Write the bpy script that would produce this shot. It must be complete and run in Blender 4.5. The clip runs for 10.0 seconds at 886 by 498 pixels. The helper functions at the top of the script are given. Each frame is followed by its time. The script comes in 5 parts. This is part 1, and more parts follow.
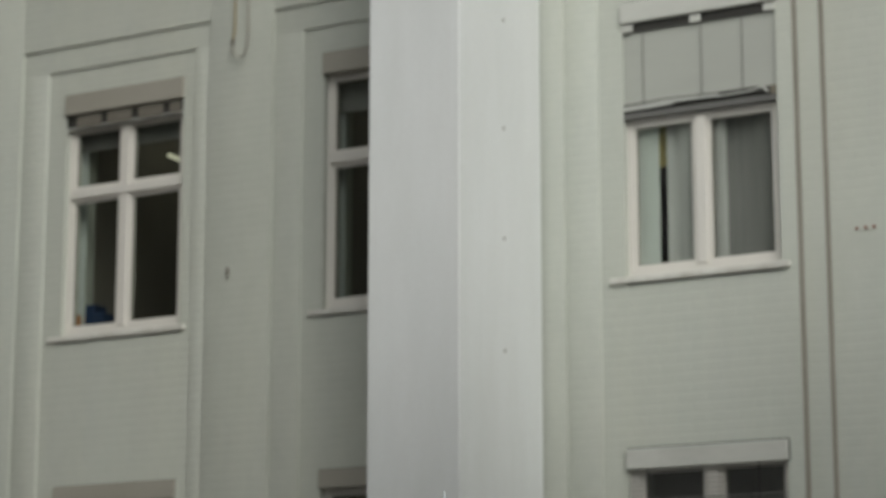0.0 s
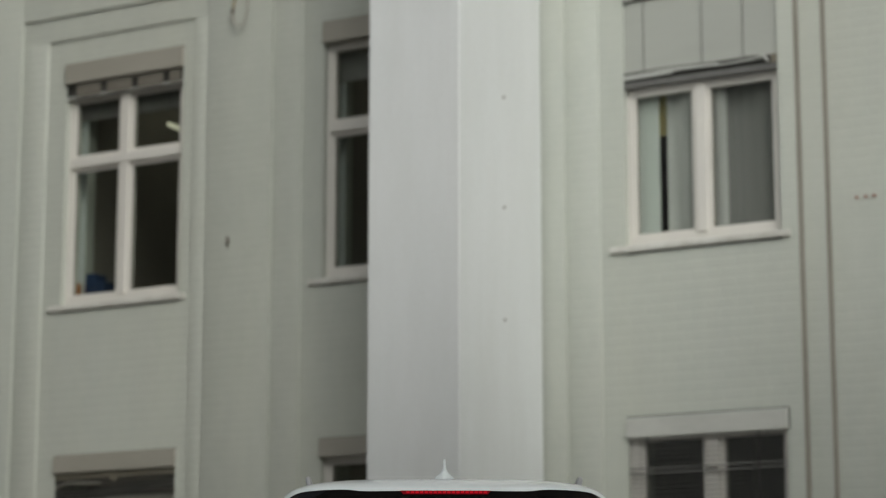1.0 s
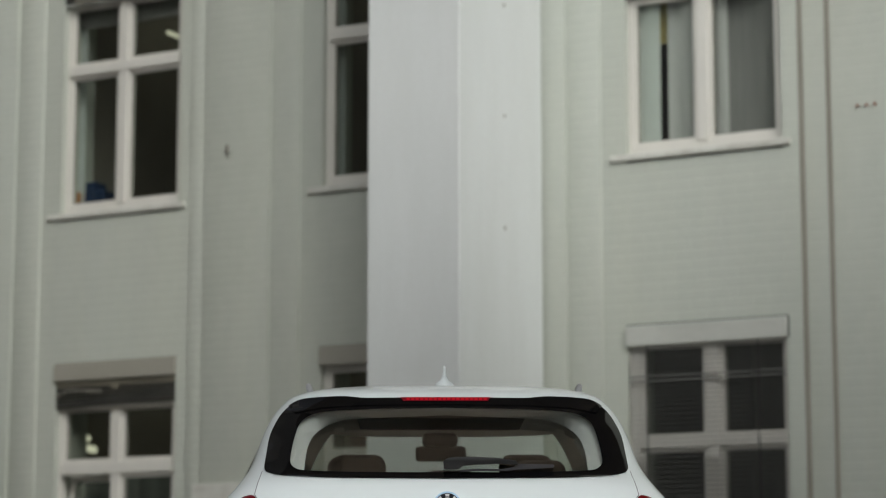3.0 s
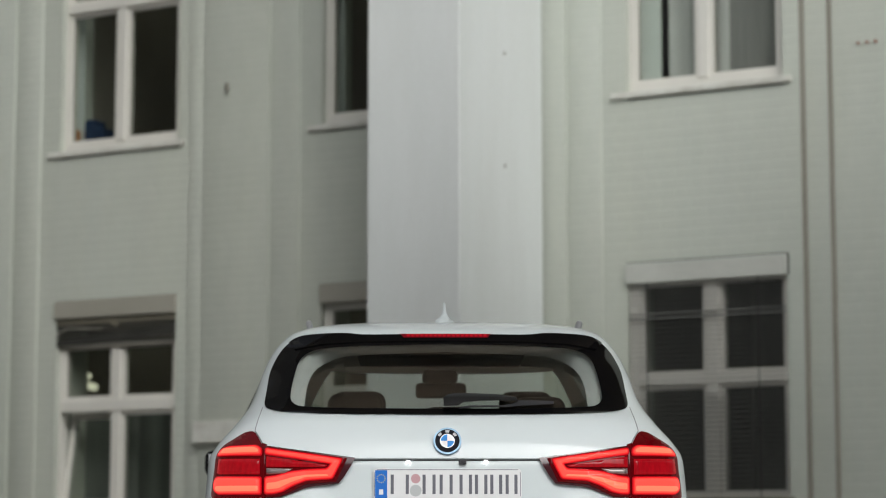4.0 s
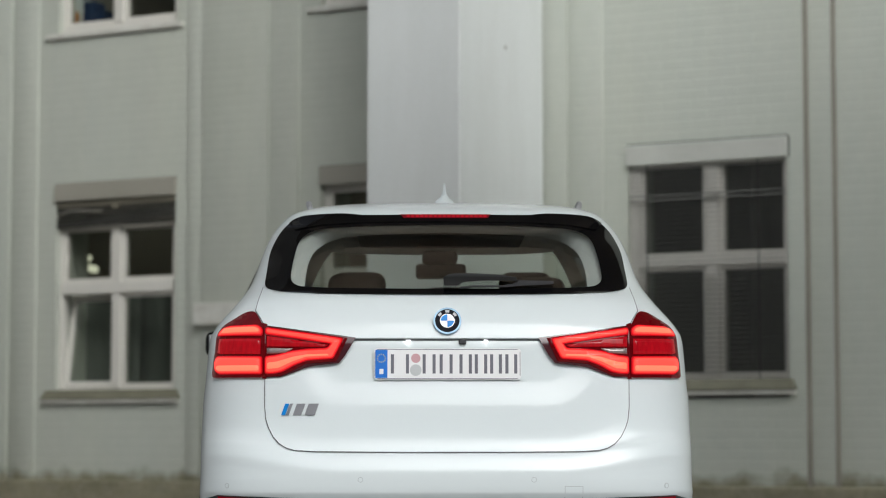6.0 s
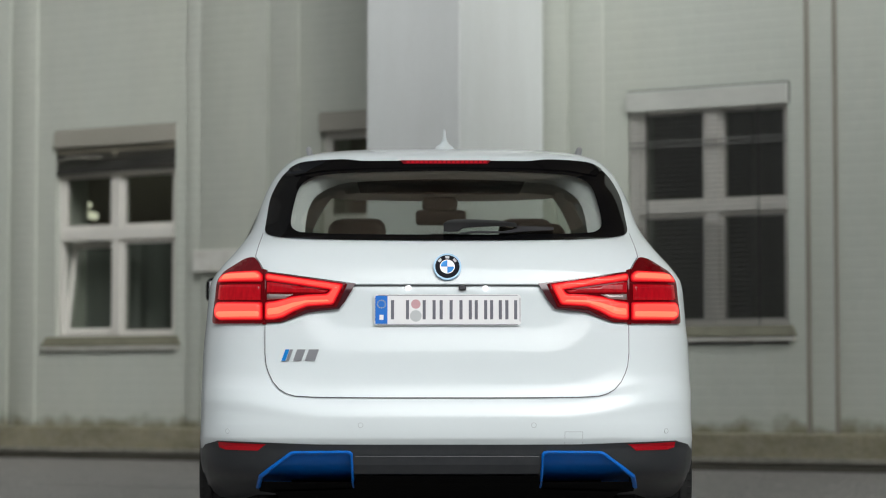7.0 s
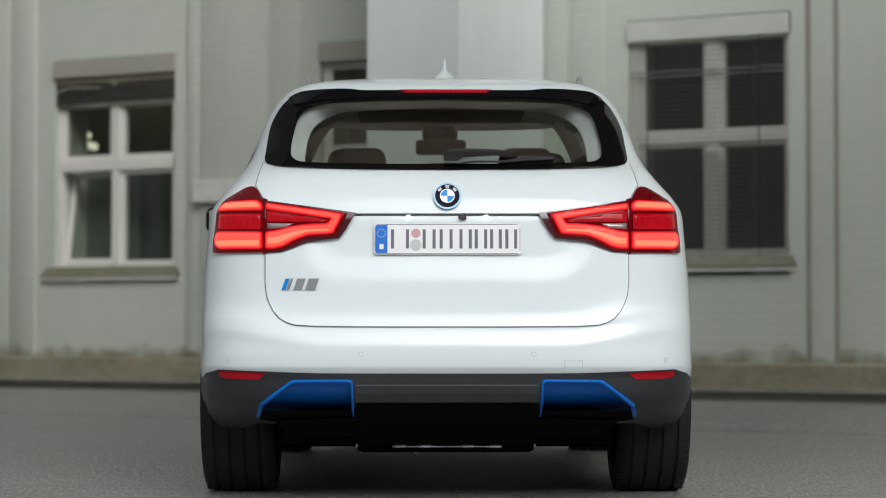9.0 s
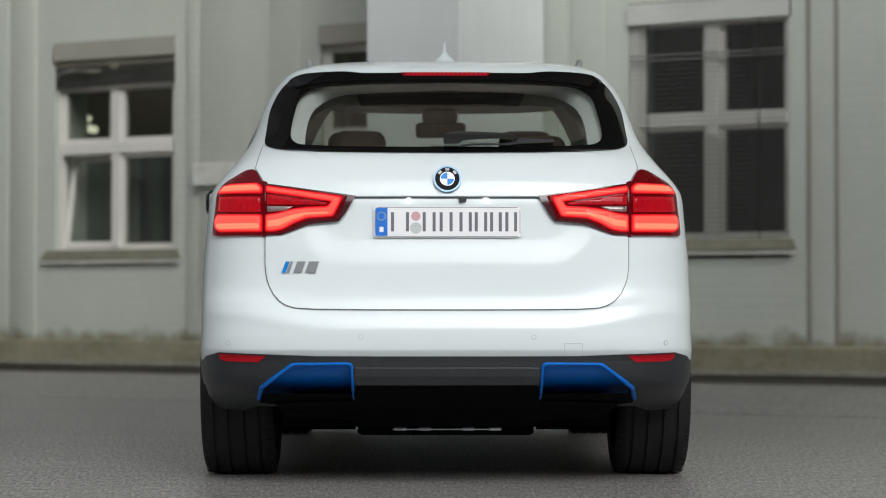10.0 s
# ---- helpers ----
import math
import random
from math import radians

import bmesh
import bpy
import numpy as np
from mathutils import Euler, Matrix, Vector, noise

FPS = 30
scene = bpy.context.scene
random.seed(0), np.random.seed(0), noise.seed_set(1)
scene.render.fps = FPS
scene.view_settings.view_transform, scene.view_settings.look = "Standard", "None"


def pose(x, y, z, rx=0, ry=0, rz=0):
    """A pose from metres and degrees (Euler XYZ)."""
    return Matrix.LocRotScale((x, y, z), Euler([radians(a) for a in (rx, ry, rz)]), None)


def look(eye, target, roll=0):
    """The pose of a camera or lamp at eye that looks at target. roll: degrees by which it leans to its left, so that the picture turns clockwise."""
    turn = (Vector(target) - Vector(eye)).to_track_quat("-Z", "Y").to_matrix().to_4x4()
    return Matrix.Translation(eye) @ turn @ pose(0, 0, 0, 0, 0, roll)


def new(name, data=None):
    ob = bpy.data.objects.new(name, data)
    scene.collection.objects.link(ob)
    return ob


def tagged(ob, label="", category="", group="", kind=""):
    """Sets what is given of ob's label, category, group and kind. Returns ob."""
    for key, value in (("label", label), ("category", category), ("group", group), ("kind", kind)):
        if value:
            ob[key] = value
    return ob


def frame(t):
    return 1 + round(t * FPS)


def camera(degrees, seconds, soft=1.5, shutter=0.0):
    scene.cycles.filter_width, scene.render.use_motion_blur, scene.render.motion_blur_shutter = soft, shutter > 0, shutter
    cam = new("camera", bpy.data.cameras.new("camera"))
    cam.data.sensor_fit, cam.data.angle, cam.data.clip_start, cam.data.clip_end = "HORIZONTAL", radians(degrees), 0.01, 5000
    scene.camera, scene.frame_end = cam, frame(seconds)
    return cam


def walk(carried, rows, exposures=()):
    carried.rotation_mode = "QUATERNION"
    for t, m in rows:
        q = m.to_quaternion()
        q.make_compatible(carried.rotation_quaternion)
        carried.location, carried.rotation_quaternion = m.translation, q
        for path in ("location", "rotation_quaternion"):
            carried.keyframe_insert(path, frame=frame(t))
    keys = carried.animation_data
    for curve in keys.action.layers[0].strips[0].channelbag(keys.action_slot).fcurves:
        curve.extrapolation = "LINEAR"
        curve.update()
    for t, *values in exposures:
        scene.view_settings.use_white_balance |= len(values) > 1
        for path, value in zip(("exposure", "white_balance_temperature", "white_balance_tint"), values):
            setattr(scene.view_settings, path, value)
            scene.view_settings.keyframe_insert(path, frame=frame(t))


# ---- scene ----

# ---------- camera: a tripod head tilting down, the lens a quarter metre ahead of its pivot
cam = camera(21.15, 10.0, soft=1.1)
cam.data.dof.use_dof = True
cam.data.dof.focus_distance = 8.6
cam.data.dof.aperture_fstop = 2.8
PIVOT_Z, ARM, YAW = 0.6442, 0.2541, 0.0617
TILTS = [(0.0, 11.877), (0.5, 11.602), (1.0, 11.138), (1.5, 10.712), (2.0, 10.189), (2.5, 9.637),
         (4.0, 7.473), (4.5, 6.815), (5.0, 6.078), (5.5, 5.371), (7.0, 3.398), (7.5, 2.909),
         (8.0, 2.440), (8.5, 2.055), (9.0, 1.739), (9.5, 1.512), (10.0, 1.338)]
walk(cam, [(t, pose(0, 0, PIVOT_Z + ARM * math.sin(radians(a)), 90 + a, 0, -YAW)) for t, a in TILTS],
     exposures=[(0.0, -0.07, 6400, 8), (4.0, 0.09, 6260, 8), (10.0, 0.30, 6130, 8)])

# ---------- light: an overcast sky, its brightest part behind the camera and to the right
world = bpy.data.worlds.new("overcast_sky")
scene.world = world
world.use_nodes = True
wn = world.node_tree
sky = wn.nodes.new("ShaderNodeTexSky")
sky.sky_type = "NISHITA"
sky.sun_disc = False
sky.sun_elevation = radians(39)
sky.sun_rotation = radians(161)
sky.dust_density = 6.0
soften = wn.nodes.new("ShaderNodeHueSaturation")
soften.inputs["Saturation"].default_value = 0.25
wn.links.new(sky.outputs[0], soften.inputs["Color"])
wn.links.new(soften.outputs[0], wn.nodes["Background"].inputs["Color"])
wn.nodes["Background"].inputs["Strength"].default_value = 0.150
sun = new("sun", bpy.data.lights.new("sun", "SUN"))
sun.data.energy = 0.265
sun.data.angle = radians(44)
sun.data.color = (1.0, 0.99, 0.97)
sun.matrix_world = look((3.25, -9.45, 8.1), (0, 0, 0))


# ---------- materials
def nodes_of(name):
    m = bpy.data.materials.new(name)
    m.use_nodes = True
    return m, m.node_tree, m.node_tree.nodes["Principled BSDF"]


def surface(name, base, rough=0.6, metal=0.0, spots=(), bump=0.0, bump_scale=80.0, coat=0.0, spec=0.5, island=0.0):
    """A principled material; spots: (scale, colour, amount, stretch) layers of noise mixed over the base colour."""
    m, t, b = nodes_of(name)
    b.inputs["Roughness"].default_value = rough
    b.inputs["Metallic"].default_value = metal
    b.inputs["Coat Weight"].default_value = coat
    b.inputs["Coat Roughness"].default_value = 0.03
    b.inputs["Specular IOR Level"].default_value = spec
    co = t.nodes.new("ShaderNodeTexCoord")
    rgb = t.nodes.new("ShaderNodeRGB")
    rgb.outputs[0].default_value = (*base, 1)
    last = rgb.outputs[0]
    for scale, colour, amount, stretch in spots:
        mp = t.nodes.new("ShaderNodeMapping")
        mp.inputs["Scale"].default_value = stretch
        t.links.new(co.outputs["Object"], mp.inputs["Vector"])
        n = t.nodes.new("ShaderNodeTexNoise")
        n.inputs["Scale"].default_value = scale
        n.inputs["Detail"].default_value = 6
        n.inputs["Roughness"].default_value = 0.65
        t.links.new(mp.outputs[0], n.inputs["Vector"])
        r = t.nodes.new("ShaderNodeMapRange")
        r.inputs["From Min"].default_value = 0.38
        r.inputs["From Max"].default_value = 0.68
        r.inputs["To Max"].default_value = amount
        t.links.new(n.outputs["Fac"], r.inputs["Value"])
        mix = t.nodes.new("ShaderNodeMix")
        mix.data_type = "RGBA"
        mix.inputs["B"].default_value = (*colour, 1)
        t.links.new(r.outputs[0], mix.inputs["Factor"])
        t.links.new(last, mix.inputs["A"])
        last = mix.outputs["Result"]
    t.links.new(last, b.inputs["Base Color"])
    if bump:
        n = t.nodes.new("ShaderNodeTexNoise")
        n.inputs["Scale"].default_value = bump_scale
        n.inputs["Detail"].default_value = 5
        t.links.new(co.outputs["Object"], n.inputs["Vector"])
        bp = t.nodes.new("ShaderNodeBump")
        bp.inputs["Strength"].default_value = bump
        bp.inputs["Distance"].default_value = 0.01
        t.links.new(n.outputs["Fac"], bp.inputs["Height"])
        t.links.new(bp.outputs[0], b.inputs["Normal"])
    return m


def glow(name, base, colour, power, rough=0.2, ribs=0.0):
    """A lit lens; ribs: how far the fine prisms moulded into it vary its light."""
    m, t, b = nodes_of(name)
    if ribs:
        co = t.nodes.new("ShaderNodeTexCoord")
        mp = t.nodes.new("ShaderNodeMapping")
        mp.inputs["Scale"].default_value = (1.0, 1.0, 0.25)
        n = t.nodes.new("ShaderNodeTexNoise")
        n.inputs["Scale"].default_value = 90.0
        n.inputs["Detail"].default_value = 3
        r = t.nodes.new("ShaderNodeMapRange")
        r.inputs["From Min"].default_value, r.inputs["From Max"].default_value = 0.35, 0.65
        r.inputs["To Min"].default_value, r.inputs["To Max"].default_value = power * (1 - ribs), power * (1 + ribs)
        t.links.new(co.outputs["Object"], mp.inputs["Vector"])
        t.links.new(mp.outputs[0], n.inputs["Vector"])
        t.links.new(n.outputs["Fac"], r.inputs["Value"])
        t.links.new(r.outputs[0], b.inputs["Emission Strength"])
    b.inputs["Base Color"].default_value = (*base, 1)
    b.inputs["Roughness"].default_value = rough
    b.inputs["Specular IOR Level"].default_value = 0.25
    b.inputs["Emission Color"].default_value = (*colour, 1)
    b.inputs["Emission Strength"].default_value = power
    return m


def clear(name, tint=(1, 1, 1), rough=0.0, gloss=0.06):
    """Thin sheet glass: a tinted see-through layer under a Fresnel mirror."""
    m, t, b = nodes_of(name)
    t.nodes.remove(b)
    out = t.nodes["Material Output"]
    see = t.nodes.new("ShaderNodeBsdfTransparent")
    see.inputs["Color"].default_value = (*tint, 1)
    gl = t.nodes.new("ShaderNodeBsdfGlossy")
    gl.inputs["Roughness"].default_value = rough
    lw = t.nodes.new("ShaderNodeLayerWeight")
    lw.inputs["Blend"].default_value = 0.5
    fifth = t.nodes.new("ShaderNodeMath")
    fifth.operation = "POWER"
    fifth.inputs[1].default_value = 5.0
    twice = t.nodes.new("ShaderNodeMath")
    twice.operation = "MULTIPLY_ADD"
    twice.inputs[1].default_value = 0.92
    twice.inputs[2].default_value = gloss
    mx = t.nodes.new("ShaderNodeMixShader")
    t.links.new(lw.outputs["Facing"], fifth.inputs[0])
    t.links.new(fifth.outputs[0], twice.inputs[0])
    t.links.new(twice.outputs[0], mx.inputs[0])
    t.links.new(see.outputs[0], mx.inputs[1])
    t.links.new(gl.outputs[0], mx.inputs[2])
    t.links.new(mx.outputs[0], out.inputs["Surface"])
    return m


def thin_sheet(name, colour):
    """A clouded plastic sheet that lets part of the daylight through."""
    m, t, b = nodes_of(name)
    b.inputs["Base Color"].default_value = (*colour, 1)
    b.inputs["Roughness"].default_value = 0.5
    n = t.nodes.new("ShaderNodeTexNoise")
    n.inputs["Scale"].default_value = 1.3
    r = t.nodes.new("ShaderNodeMapRange")
    r.inputs["To Min"].default_value, r.inputs["To Max"].default_value = 0.35, 0.85
    t.links.new(n.outputs["Fac"], r.inputs["Value"])
    tr = t.nodes.new("ShaderNodeBsdfTranslucent")
    tr.inputs["Color"].default_value = (*colour, 1)
    mx = t.nodes.new("ShaderNodeMixShader")
    t.links.new(r.outputs[0], mx.inputs[0])
    t.links.new(b.outputs[0], mx.inputs[1])
    t.links.new(tr.outputs[0], mx.inputs[2])
    t.links.new(mx.outputs[0], t.nodes["Material Output"].inputs["Surface"])
    return m


def painted_brick(name, base, streak, course=0.077):
    """White paint over brick courses, with rain streaks and dull patches."""
    m = surface(name, base, 0.75, spots=[
        (0.55, streak, 0.55, (1, 1, 0.45)), (1.6, (0.40, 0.415, 0.365), 0.4, (1.5, 1.5, 0.10)), (2.2, (0.42, 0.43, 0.39), 0.30, (1.6, 1.6, 0.22)),
        # first layer: broad bluish patches put the skylight's tint into the paint
        (0.4, (0.43, 0.475, 0.44), 0.5, (1, 1, 0.3)), (9.0, (0.52, 0.54, 0.47), 0.25, (1, 1, 0.6)), (40.0, (0.42, 0.42, 0.38), 0.12, (1, 1, 1))])
    t = m.node_tree
    b = t.nodes["Principled BSDF"]
    co = t.nodes.new("ShaderNodeTexCoord")
    mp = t.nodes.new("ShaderNodeMapping")
    mp.inputs["Rotation"].default_value = (radians(90), 0, 0)
    br = t.nodes.new("ShaderNodeTexBrick")
    br.inputs["Scale"].default_value = 1.0
    br.inputs["Brick Width"].default_value = 0.25
    br.inputs["Row Height"].default_value = course
    br.inputs["Mortar Size"].default_value = 0.007
    br.inputs["Mortar Smooth"].default_value = 0.6
    for key, v in (("Color1", 0.92), ("Color2", 1.0), ("Mortar", 0.0)):
        br.inputs[key].default_value = (v, v, v, 1)
    nz = t.nodes.new("ShaderNodeTexNoise")
    nz.inputs["Scale"].default_value = 28
    nz.inputs["Detail"].default_value = 5
    ad = t.nodes.new("ShaderNodeMath")
    ad.operation = "MULTIPLY_ADD"
    ad.inputs[1].default_value = 0.6
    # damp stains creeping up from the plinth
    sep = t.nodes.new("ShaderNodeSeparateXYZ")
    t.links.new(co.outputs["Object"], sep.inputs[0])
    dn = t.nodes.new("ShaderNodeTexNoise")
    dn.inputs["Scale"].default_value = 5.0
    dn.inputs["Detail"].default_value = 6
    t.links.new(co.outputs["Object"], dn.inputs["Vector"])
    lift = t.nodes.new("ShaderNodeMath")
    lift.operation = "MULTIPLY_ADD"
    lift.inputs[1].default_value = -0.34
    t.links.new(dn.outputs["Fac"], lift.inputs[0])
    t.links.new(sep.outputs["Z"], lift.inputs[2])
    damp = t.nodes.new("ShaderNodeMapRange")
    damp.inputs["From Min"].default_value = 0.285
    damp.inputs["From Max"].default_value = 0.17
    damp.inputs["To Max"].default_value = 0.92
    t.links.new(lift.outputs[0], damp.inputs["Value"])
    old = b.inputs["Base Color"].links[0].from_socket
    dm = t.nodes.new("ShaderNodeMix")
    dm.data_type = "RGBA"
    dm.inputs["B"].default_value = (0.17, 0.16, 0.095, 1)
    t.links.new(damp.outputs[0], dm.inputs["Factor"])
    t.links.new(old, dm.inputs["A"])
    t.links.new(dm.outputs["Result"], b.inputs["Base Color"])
    bp = t.nodes.new("ShaderNodeBump")
    bp.inputs["Strength"].default_value = 0.34
    bp.inputs["Distance"].default_value = 0.006
    t.links.new(co.outputs["Object"], mp.inputs["Vector"])
    t.links.new(mp.outputs[0], br.inputs["Vector"])
    t.links.new(co.outputs["Object"], nz.inputs["Vector"])
    t.links.new(nz.outputs["Fac"], ad.inputs[0])
    t.links.new(br.outputs["Color"], ad.inputs[2])
    t.links.new(ad.outputs[0], bp.inputs["Height"])
    t.links.new(bp.outputs[0], b.inputs["Normal"])
    return m


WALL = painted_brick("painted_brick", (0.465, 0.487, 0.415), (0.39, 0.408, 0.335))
RENDERED = surface("painted_concrete", (0.60, 0.628, 0.61), 0.8, bump=0.25, bump_scale=60, spots=[
    (0.7, (0.56, 0.57, 0.54), 0.5, (1, 1, 0.25)), (3.0, (0.68, 0.70, 0.69), 0.35, (1.2, 1.2, 0.2)), (30.0, (0.5, 0.5, 0.47), 0.15, (1, 1, 1))])
STONE = surface("mossy_plinth_stone", (0.24, 0.22, 0.14), 0.9, bump=0.6, bump_scale=35, spots=[
    (1.6, (0.12, 0.11, 0.065), 0.85, (1, 1, 2)), (9.0, (0.30, 0.28, 0.22), 0.6, (1, 1, 1)), (45.0, (0.12, 0.12, 0.08), 0.4, (1, 1, 1))])
LEDGE = surface("weathered_kerb_stone", (0.20, 0.19, 0.155), 0.9, bump=0.6, bump_scale=40, spots=[
    (3.0, (0.10, 0.10, 0.08), 0.7, (1, 1, 1)), (20.0, (0.28, 0.27, 0.23), 0.5, (1, 1, 1))])
DARKFOOT = surface("dark_plinth_foot", (0.095, 0.09, 0.073), 0.85, bump=0.4, spots=[(6.0, (0.14, 0.13, 0.10), 0.6, (1, 1, 1))])
FRAME = surface("window_frame_paint", (0.60, 0.585, 0.53), 0.45, spots=[(5.0, (0.54, 0.53, 0.49), 0.5, (1, 1, 0.4)), (40.0, (0.6, 0.58, 0.52), 0.2, (1, 1, 1))])
OLDBOX = surface("brownish_shutter_box", (0.31, 0.297, 0.25), 0.5, spots=[(3.0, (0.26, 0.25, 0.205), 0.6, (0.4, 1, 1)), (30.0, (0.34, 0.325, 0.29), 0.3, (1, 1, 1))])
BOXMETAL = surface("shutter_box_metal", (0.50, 0.515, 0.465), 0.5, spots=[(3.0, (0.36, 0.365, 0.33), 0.6, (0.4, 1, 1)), (30.0, (0.52, 0.51, 0.47), 0.3, (1, 1, 1))])
SCREEN = surface("grey_green_screen", (0.36, 0.375, 0.33), 0.7, spots=[(1.5, (0.31, 0.32, 0.285), 0.5, (0.4, 1, 3))])
KHAKI = surface("brown_blind_valance", (0.17, 0.155, 0.115), 0.6, spots=[(4.0, (0.10, 0.09, 0.065), 0.6, (0.5, 1, 1))])
SLAT = surface("blind_slat_metal", (0.40, 0.41, 0.375), 0.45, spots=[(8.0, (0.30, 0.30, 0.28), 0.6, (1, 1, 1))])
TAPE = surface("brownish_blind_tape", (0.155, 0.145, 0.118), 0.6, spots=[(6.0, (0.115, 0.105, 0.08), 0.6, (1, 1, 3))])
VENETIAN = surface("grey_venetian_slat", (0.13, 0.13, 0.12), 0.5, spots=[(8.0, (0.09, 0.09, 0.08), 0.6, (1, 1, 1))])
DARKSLAT = surface("near_black_blind", (0.03, 0.03, 0.026), 0.6, spec=0.25, spots=[(7.0, (0.09, 0.087, 0.075), 0.5, (0.3, 1, 4))])
SILL = surface("sill_concrete", (0.56, 0.56, 0.51), 0.8, bump=0.3, spots=[(5.0, (0.36, 0.34, 0.29), 0.6, (1, 1, 1))])
OLDSILL = surface("dirty_sill_metal", (0.17, 0.165, 0.115), 0.7, bump=0.2, spots=[(6.0, (0.10, 0.098, 0.066), 0.6, (1, 1, 1))])
GASKET = surface("edge_brown", (0.22, 0.205, 0.175), 0.8, spots=[(4.0, (0.15, 0.14, 0.115), 0.6, (1, 1, 0.3))])
ROOMWALL = surface("dim_office_plaster", (0.30, 0.28, 0.235), 0.9, spots=[(1.2, (0.19, 0.175, 0.145), 0.6, (1, 1, 1))])
PANE = clear("window_glass", (0.77, 0.79, 0.765), gloss=0.045)
CURTAIN = surface("pale_curtain", (0.62, 0.66, 0.64), 0.9, spots=[(3.0, (0.5, 0.54, 0.53), 0.6, (6, 6, 0.2))])
DIMCLOTH = surface("dim_green_curtain", (0.20, 0.217, 0.195), 0.9, spots=[(2.0, (0.145, 0.155, 0.14), 0.6, (5, 5, 0.2))])
PALECURTAIN = surface("white_curtain", (0.86, 0.90, 0.86), 0.9, spots=[(3.0, (0.76, 0.80, 0.77), 0.6, (6, 6, 0.2))])
VEIL = surface("light_grey_curtain", (0.72, 0.71, 0.70), 0.9, spots=[(3.0, (0.58, 0.58, 0.57), 0.7, (6, 6, 0.2))])
OLIVE = surface("olive_curtain_edge", (0.46, 0.39, 0.17), 0.9, spots=[(4.0, (0.36, 0.31, 0.14), 0.6, (5, 5, 0.3))])
GREYCLOTH = surface("grey_curtain", (0.38, 0.37, 0.36), 0.9, spots=[(3.0, (0.27, 0.27, 0.26), 0.7, (6, 6, 0.2))])
ROOMFILL = glow("room_fill_glow", (0.9, 0.9, 0.9), (1.0, 0.98, 0.84), 4.0)
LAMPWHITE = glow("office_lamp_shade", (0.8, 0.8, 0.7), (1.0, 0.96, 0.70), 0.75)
OCHREWIRE = surface("ochre_cable", (0.33, 0.25, 0.10), 0.7)
WIRE = surface("weathered_cable", (0.35, 0.33, 0.28), 0.7)
RUST = surface("rust_spot", (0.25, 0.09, 0.06), 0.9)
ASPHALT = surface("worn_asphalt", (0.108, 0.102, 0.096), 0.37, bump=0.5, bump_scale=92, spec=1.0, spots=[
    (0.16, (0.075, 0.071, 0.068), 0.6, (1, 1, 1)), (0.9, (0.25, 0.238, 0.225), 0.8, (0.3, 1.8, 1)), (2.2, (0.06, 0.057, 0.055), 0.5, (0.4, 1.8, 1)),
    (43.0, (0.022, 0.021, 0.02), 0.9, (1, 0.25, 1)), (86.0, (0.70, 0.665, 0.63), 0.95, (1, 0.13, 1)), (152.0, (0.010, 0.010, 0.009), 0.9, (1, 0.13, 1))])
PLANK = surface("unseen_roof_timber", (0.55, 0.47, 0.37), 0.8, bump=0.3, spots=[(2.0, (0.27, 0.22, 0.17), 0.7, (1, 8, 1))])
CLOUDED = thin_sheet("unseen_roof_light_sheet", (0.54, 0.48, 0.41))
SMOKED = thin_sheet("unseen_roof_dark_sheet", (0.20, 0.165, 0.13))
# dark wall out of view, added to shade the facade's left end
SHADEWALL = surface("shade_wall_dark", (0.09, 0.085, 0.075), 0.9, bump=0.3, spots=[(0.5, (0.05, 0.047, 0.04), 0.7, (1, 1, 1))])
UNSEENWALL = surface("unseen_wall_plaster", (0.30, 0.30, 0.285), 0.9, bump=0.2, spots=[(0.3, (0.23, 0.23, 0.215), 0.7, (1, 1, 1))])

PAINT = surface("white_car_paint", (0.665, 0.720, 0.726), 0.5, coat=0.8, spec=0.2, spots=[(700.0, (0.635, 0.693, 0.70), 0.3, (1, 1, 1))])
SEAM = surface("shut_line_black", (0.03, 0.03, 0.034), 0.6)
TRIM = surface("grey_black_plastic", (0.018, 0.021, 0.024), 0.36, spec=0.55, bump=0.12, bump_scale=600, spots=[(30.0, (0.03, 0.032, 0.034), 0.5, (1, 1, 1))])
RIDGEGLINT = surface("ridge_highlight_grey", (0.035, 0.04, 0.043), 0.35, spec=0.5)
WIPERBLACK = surface("satin_black_wiper", (0.010, 0.011, 0.013), 0.4, spec=0.35)
GLOSSBLACK = surface("gloss_black", (0.004, 0.004, 0.0045), 0.06, coat=0.0, spec=0.13)
UNDER = surface("underbody_and_shade_black", (0.003, 0.003, 0.003), 0.85, bump=0.2, spec=0.06)
RAIL = surface("satin_rail", (0.36, 0.37, 0.38), 0.45, 0.2)
SHUT = surface("shut_line_grey", (0.075, 0.07, 0.08), 0.6)
SENSORRING = surface("sensor_ring", (0.36, 0.38, 0.39), 0.5)
RUBBER = surface("tyre_rubber", (0.009, 0.009, 0.009), 0.75, spec=0.3, bump=0.25, bump_scale=300, spots=[(12.0, (0.017, 0.017, 0.016), 0.6, (1, 1, 1))])
ALLOY = surface("wheel_alloy", (0.45, 0.46, 0.47), 0.3, 0.9)
DARKCHROME = surface("dark_satin_letters", (0.32, 0.325, 0.34), 0.38, 0.9)
CHROME = surface("satin_chrome", (0.62, 0.63, 0.65), 0.38, 1.0)
BLUE = surface("blue_insert_paint", (0.003, 0.125, 0.50), 0.40, coat=0.15, spec=0.3, spots=[(20.0, (0.003, 0.10, 0.42), 0.3, (1, 1, 1))])
FRONTGLASS = clear("green_windscreen_glass", (0.66, 0.72, 0.67), gloss=0.1)
CARGLASS = clear("tinted_car_glass", (0.96, 0.98, 0.965), gloss=0.15)
